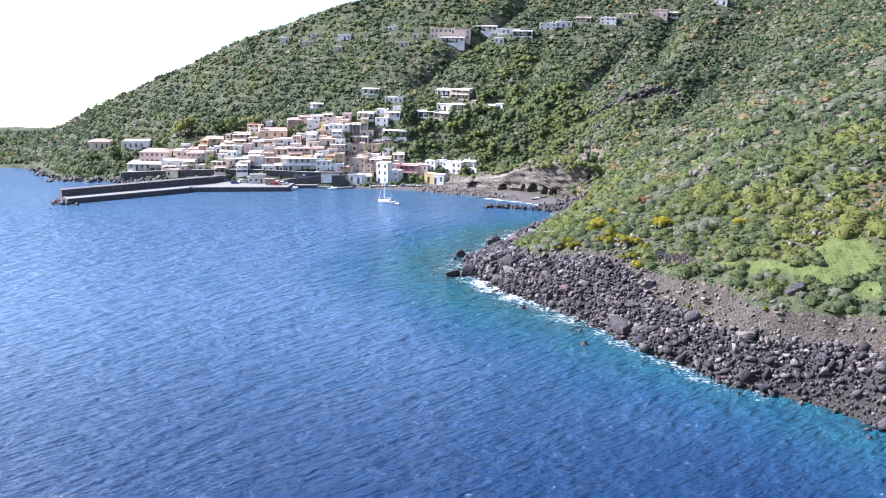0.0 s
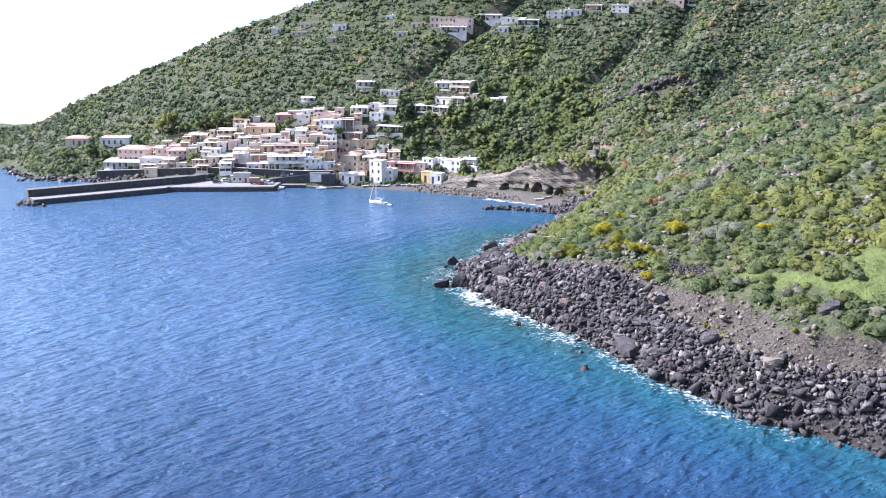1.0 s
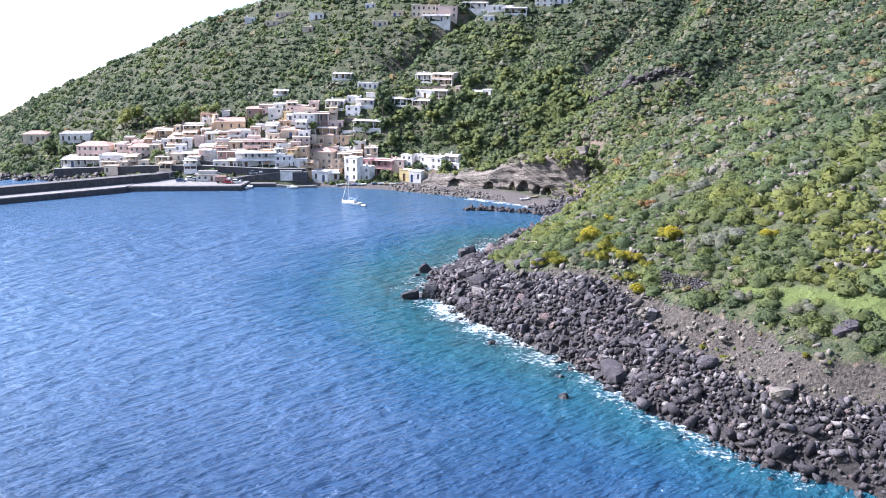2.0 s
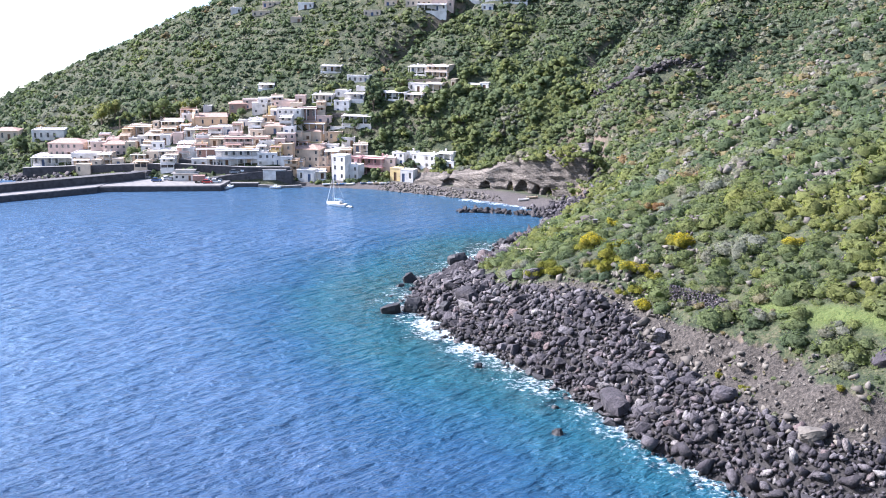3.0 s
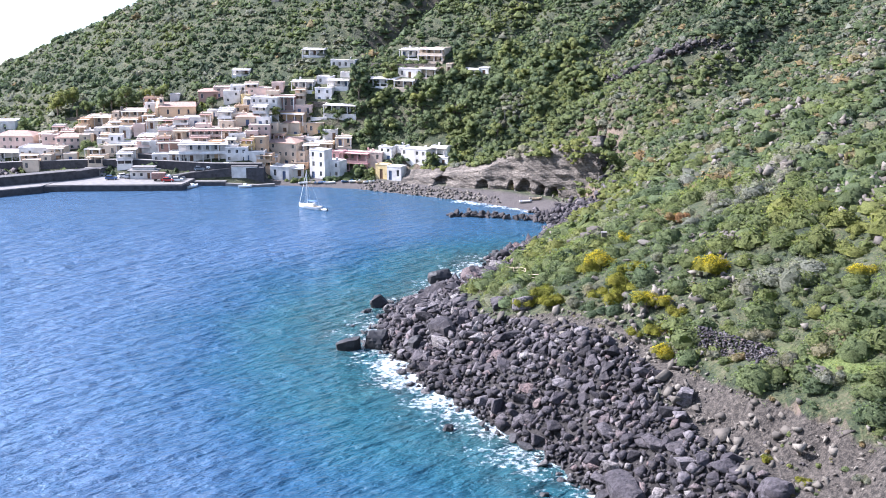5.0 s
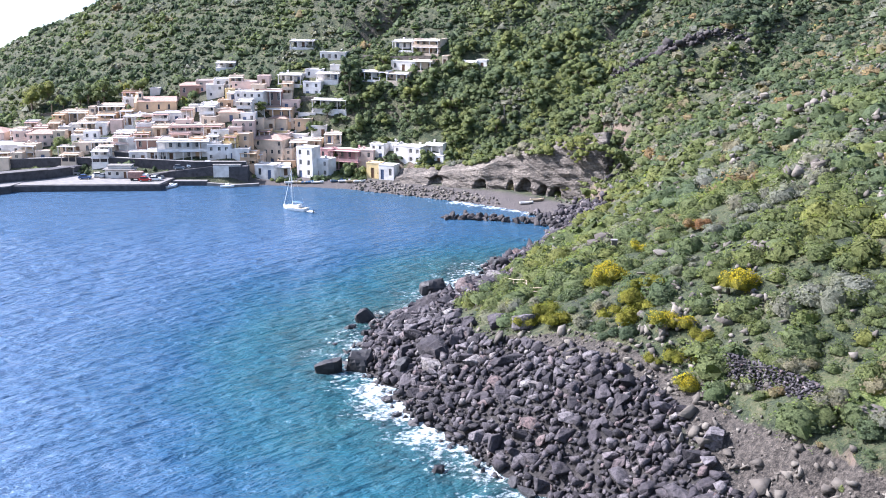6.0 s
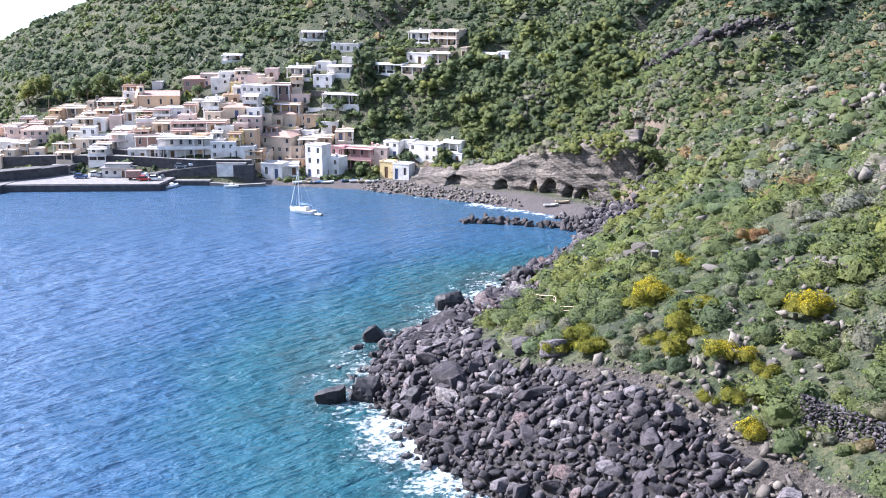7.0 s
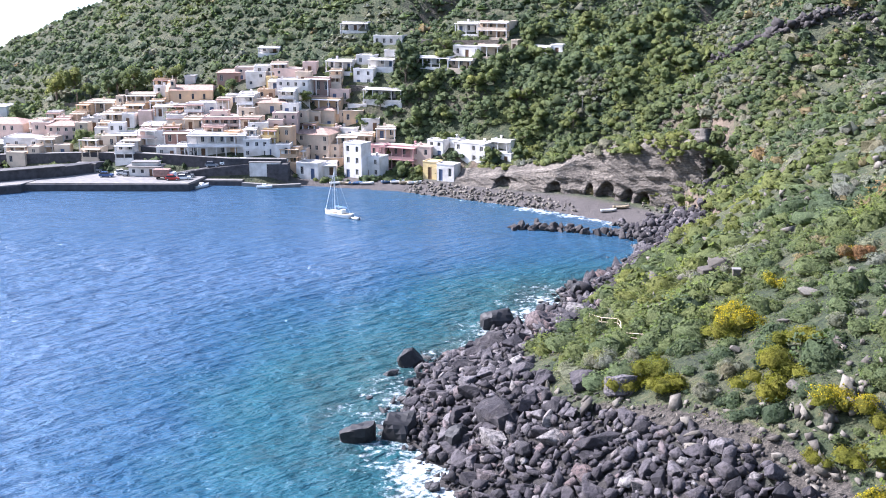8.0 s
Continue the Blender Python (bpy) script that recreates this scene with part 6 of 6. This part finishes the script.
palm.matrix_world = pose(-121.5, 538.5, ground_z(-121.5, 538.5) - 0.2)
part("trunk", rod((0, 0, 0), (0.2, 0, 5.0), 0.22, 8), M_BARK, palm)
for k in range(14):
    a = k * 2.399
    bm = bmesh.new()
    prev = None
    for j in range(6):
        s = j / 5
        c = Vector((0.2 + math.cos(a) * 1.9 * s, math.sin(a) * 1.9 * s, 5.0 + 0.9 * math.sin(s * 2.6) - 0.9 * s * s))
        side = Vector((-math.sin(a), math.cos(a), 0)) * (0.28 * math.sin(0.35 + s * 2.6))
        now = (bm.verts.new(c - side), bm.verts.new(c + side - Vector((0, 0, 0.05))))
        if prev:
            bm.faces.new((prev[0], prev[1], now[1], now[0]))
        prev = now
    fr = part("frond", bm, M_LEAF, palm)
    point_values(fr, "tone", np.full(len(fr.data.vertices), 0.3))

# garden and terrace walls in the village
for line in ([(-128, 531), (-112, 528.5), (-98, 527)], [(-126, 540), (-108, 538), (-92, 538.5)], [(-92, 519.5), (-84, 518), (-76, 518.5)], [(-62, 521), (-54, 520.5), (-46, 521)], [(-40, 533), (-30, 531), (-22, 528)], [(-14, 545), (-2, 541), (10, 538)], [(-34, 541), (-24, 538), (-12, 536)]):
    zs = [ground_z(a, b) for a, b in line]
    w = bm_object("terrace_wall", ribbon(line, [q - 1.5 for q in zs], [q + 1.1 for q in zs], 0.5), M_TUFF)
    tagged(w, "rough stone terrace wall among gardens", "terrace wall", kind="structure")

# ---- stones on the slopes ----
n = 9000
x, y = r.uniform(40, 190, n), r.uniform(270, 500, n)
d = coast_distance(x, y)
keep = (d > bank_edge(x, y) * np.where(y > 372, 0.6, 1)) & (r.uniform(0, 1, n) < np.clip(0.2 + 0.75 * waves(x, y, 0.11, 61), 0.06, 1))
x, y = x[keep], y[keep]
s = np.clip(np.exp(r.normal(-0.75, 0.45, len(x))), 0.2, 1.3)
tagged(scatter("slope_stones", small, on_ground(x, y, 0.6, s), s, M_PALE_ROCK, 12), "pale weathered stones scattered between the bushes", "stones", kind="stuff")
# rock pile half way up the slope
x, y = r.normal(95, 5.5, 60), r.normal(327, 4.0, 60)
s = r.uniform(0.5, 1.3, 60)
tagged(scatter("rock_pile", small, on_ground(x, y, 0.5, s), s, M_PALE_ROCK, 13), "pile of pale boulders on the green slope", "rock pile", kind="stuff")
for k, (x, y, s) in enumerate(((50.6, 361.5, 1.9), (58.2, 305.6, 1.1), (51.0, 314.0, 1.3), (56.5, 335.0, 1.4), (62.0, 338.5, 1.2), (47.2, 326.0, 1.0), (53.0, 330.2, 0.9), (75.0, 318.0, 1.3), (82.0, 322.0, 1.2))):
    ob = new("slope_boulder", STONES[k].copy())
    ob.data.materials[0] = M_PALE_ROCK
    ob.matrix_world = pose(x, y, ground_z(x, y) + 0.35 * s, 0, 0, k * 50) @ Matrix.Diagonal((s * 1.0, s * 0.75, s * 0.6, 1))
    tagged(ob, "pale boulder standing among coastal bushes", "boulder", "slope boulders")

# dark lava ledge of broken blocks along the spur
along = r.uniform(0, 1, 330)
x = np.interp(along, np.linspace(0, 1, len(LEDGE)), [p[0] for p in LEDGE]) + r.normal(0, 0.9, 330)
y = np.interp(along, np.linspace(0, 1, len(LEDGE)), [p[1] for p in LEDGE]) + r.normal(0, 0.9, 330)
s = np.clip(np.exp(r.normal(-0.1, 0.45, 330)), 0.4, 2.0) * (0.5 + 0.6 * np.sin(math.pi * along))
ledge = scatter("lava_ledge", stone_arrays(6, 14, 700), on_ground(x, y, 0.35, s) + np.column_stack([0 * s, 0 * s, r.uniform(0, 1.6, 330) * np.sin(math.pi * along)]), s, M_LAVA, 14, (0.6, 1.3), 0.4)
tagged(ledge, "dark broken lava ledge across the green slope", "rock ledge", kind="stuff")

# dry stone wall holding the terrace above the bank
rows = 8
w = np.repeat(np.linspace(0, 1, 64), rows)
k = len(w)
up = np.tile(np.arange(rows), 64)
x, y = 57.2 + 8.6 * w + 0.16 * up + r.normal(0, 0.14, k), 297.0 - 14.8 * w + 0.08 * up + r.normal(0, 0.14, k)
s = r.uniform(0.2, 0.42, k)
lift = np.column_stack([0 * s, 0 * s, up * 0.30 * (0.55 + 0.45 * np.sin(math.pi * np.clip(w * 1.1, 0, 1)))])
tagged(scatter("dry_stone_wall", small, on_ground(x, y, 0.3, s) + lift, s, M_ROCK, 15, (0.6, 0.9), 0.3), "grey dry stone terrace wall above the shore", "stone wall", kind="stuff")

# tan outcrops that break through the scrub
for k, (cx, cy, wide, words) in enumerate(((95.6, 446, 2.6, "tan rock outcrop in the green slope"), (95.7, 412.7, 3.2, "broken pale outcrop in the scrub"), (81, 355.5, 3.0, "pale boulders piled in the scrub"), (91.7, 427, 2.2, "small pale outcrop in the scrub"), (54.6, 308, 2.0, "brown boulders between broom bushes"), (66, 322, 2.4, "pale boulders piled in the scrub"), (102, 380, 2.6, "broken pale outcrop in the scrub"))):
    x, y = r.normal(cx, wide, 22), r.normal(cy, wide * 0.7, 22)
    s = np.clip(np.exp(r.normal(-0.15, 0.4, 22)), 0.4, 1.6)
    tagged(scatter("rock_outcrop", small, on_ground(x, y, 0.6, s), s, M_PALE_ROCK, 60 + k), words, "rock outcrop", "rock outcrops", "stuff")

# ---- wooden fence on the path ----
fence = tagged(new("fence"), "bleached wooden rail fence beside the coastal path", "fence")
spots = [(32.2, 357.0), (33.8, 354.6), (35.8, 351.5), (35.9, 347.0), (35.8, 343.2), (38.2, 339.2)]
tops = []
for x, y in spots:
    z = ground_z(x, y)
    part("post", rod((x, y, z - 0.3), (x, y, z + 1.3), 0.07, 7), M_WOOD, fence)
    tops.append(Vector((x, y, z + 1.2)))
for p, q in zip(tops[:-1], tops[1:]):
    part("rail", rod(p, q, 0.05, 6), M_WOOD, fence)
    part("rail", rod(p - Vector((0, 0, 0.6)), q - Vector((0, 0, 0.6)), 0.04, 6), M_WOOD, fence)

shed = tagged(new("stone_post"), "small pale masonry pillar among the bushes", "pillar")
shed.matrix_world = pose(51.3, 353.4, ground_z(51.3, 353.4) - 0.3)
part("shaft", box(-0.5, -0.4, 0, 0.5, 0.4, 2.1, 0.05), M_PALE_ROCK, shed)
part("cap", box(-0.6, -0.5, 2.1, 0.6, 0.5, 2.3, 0.04), M_CONCRETE, shed)
slab = bm_object("concrete_slab", box(-1.8, -0.9, -0.4, 1.8, 0.9, 0.4, 0.1), M_PALE_ROCK)
slab.matrix_world = pose(49.3, 362.0, ground_z(49.3, 362.0) + 0.35, 4, -6, 20)
tagged(slab, "pale concrete slab lying above the shore", "slab")

# utility poles on the hillside
for k, (x, y) in enumerate(((29, 556), (47, 520), (12, 541), (34, 505), (-40, 552))):
    z = ground_z(x, y)
    post = tagged(new("utility_pole"), "thin pale utility pole on the slope", "utility pole", "utility poles")
    post.matrix_world = pose(x, y, z - 0.3)
    part("pole", rod((0, 0, 0), (0, 0, 5.2), 0.10, 7), M_CONCRETE, post)
    part("crossarm", rod((-0.5, 0, 4.8), (0.5, 0, 4.8), 0.05, 6), M_WOOD, post)
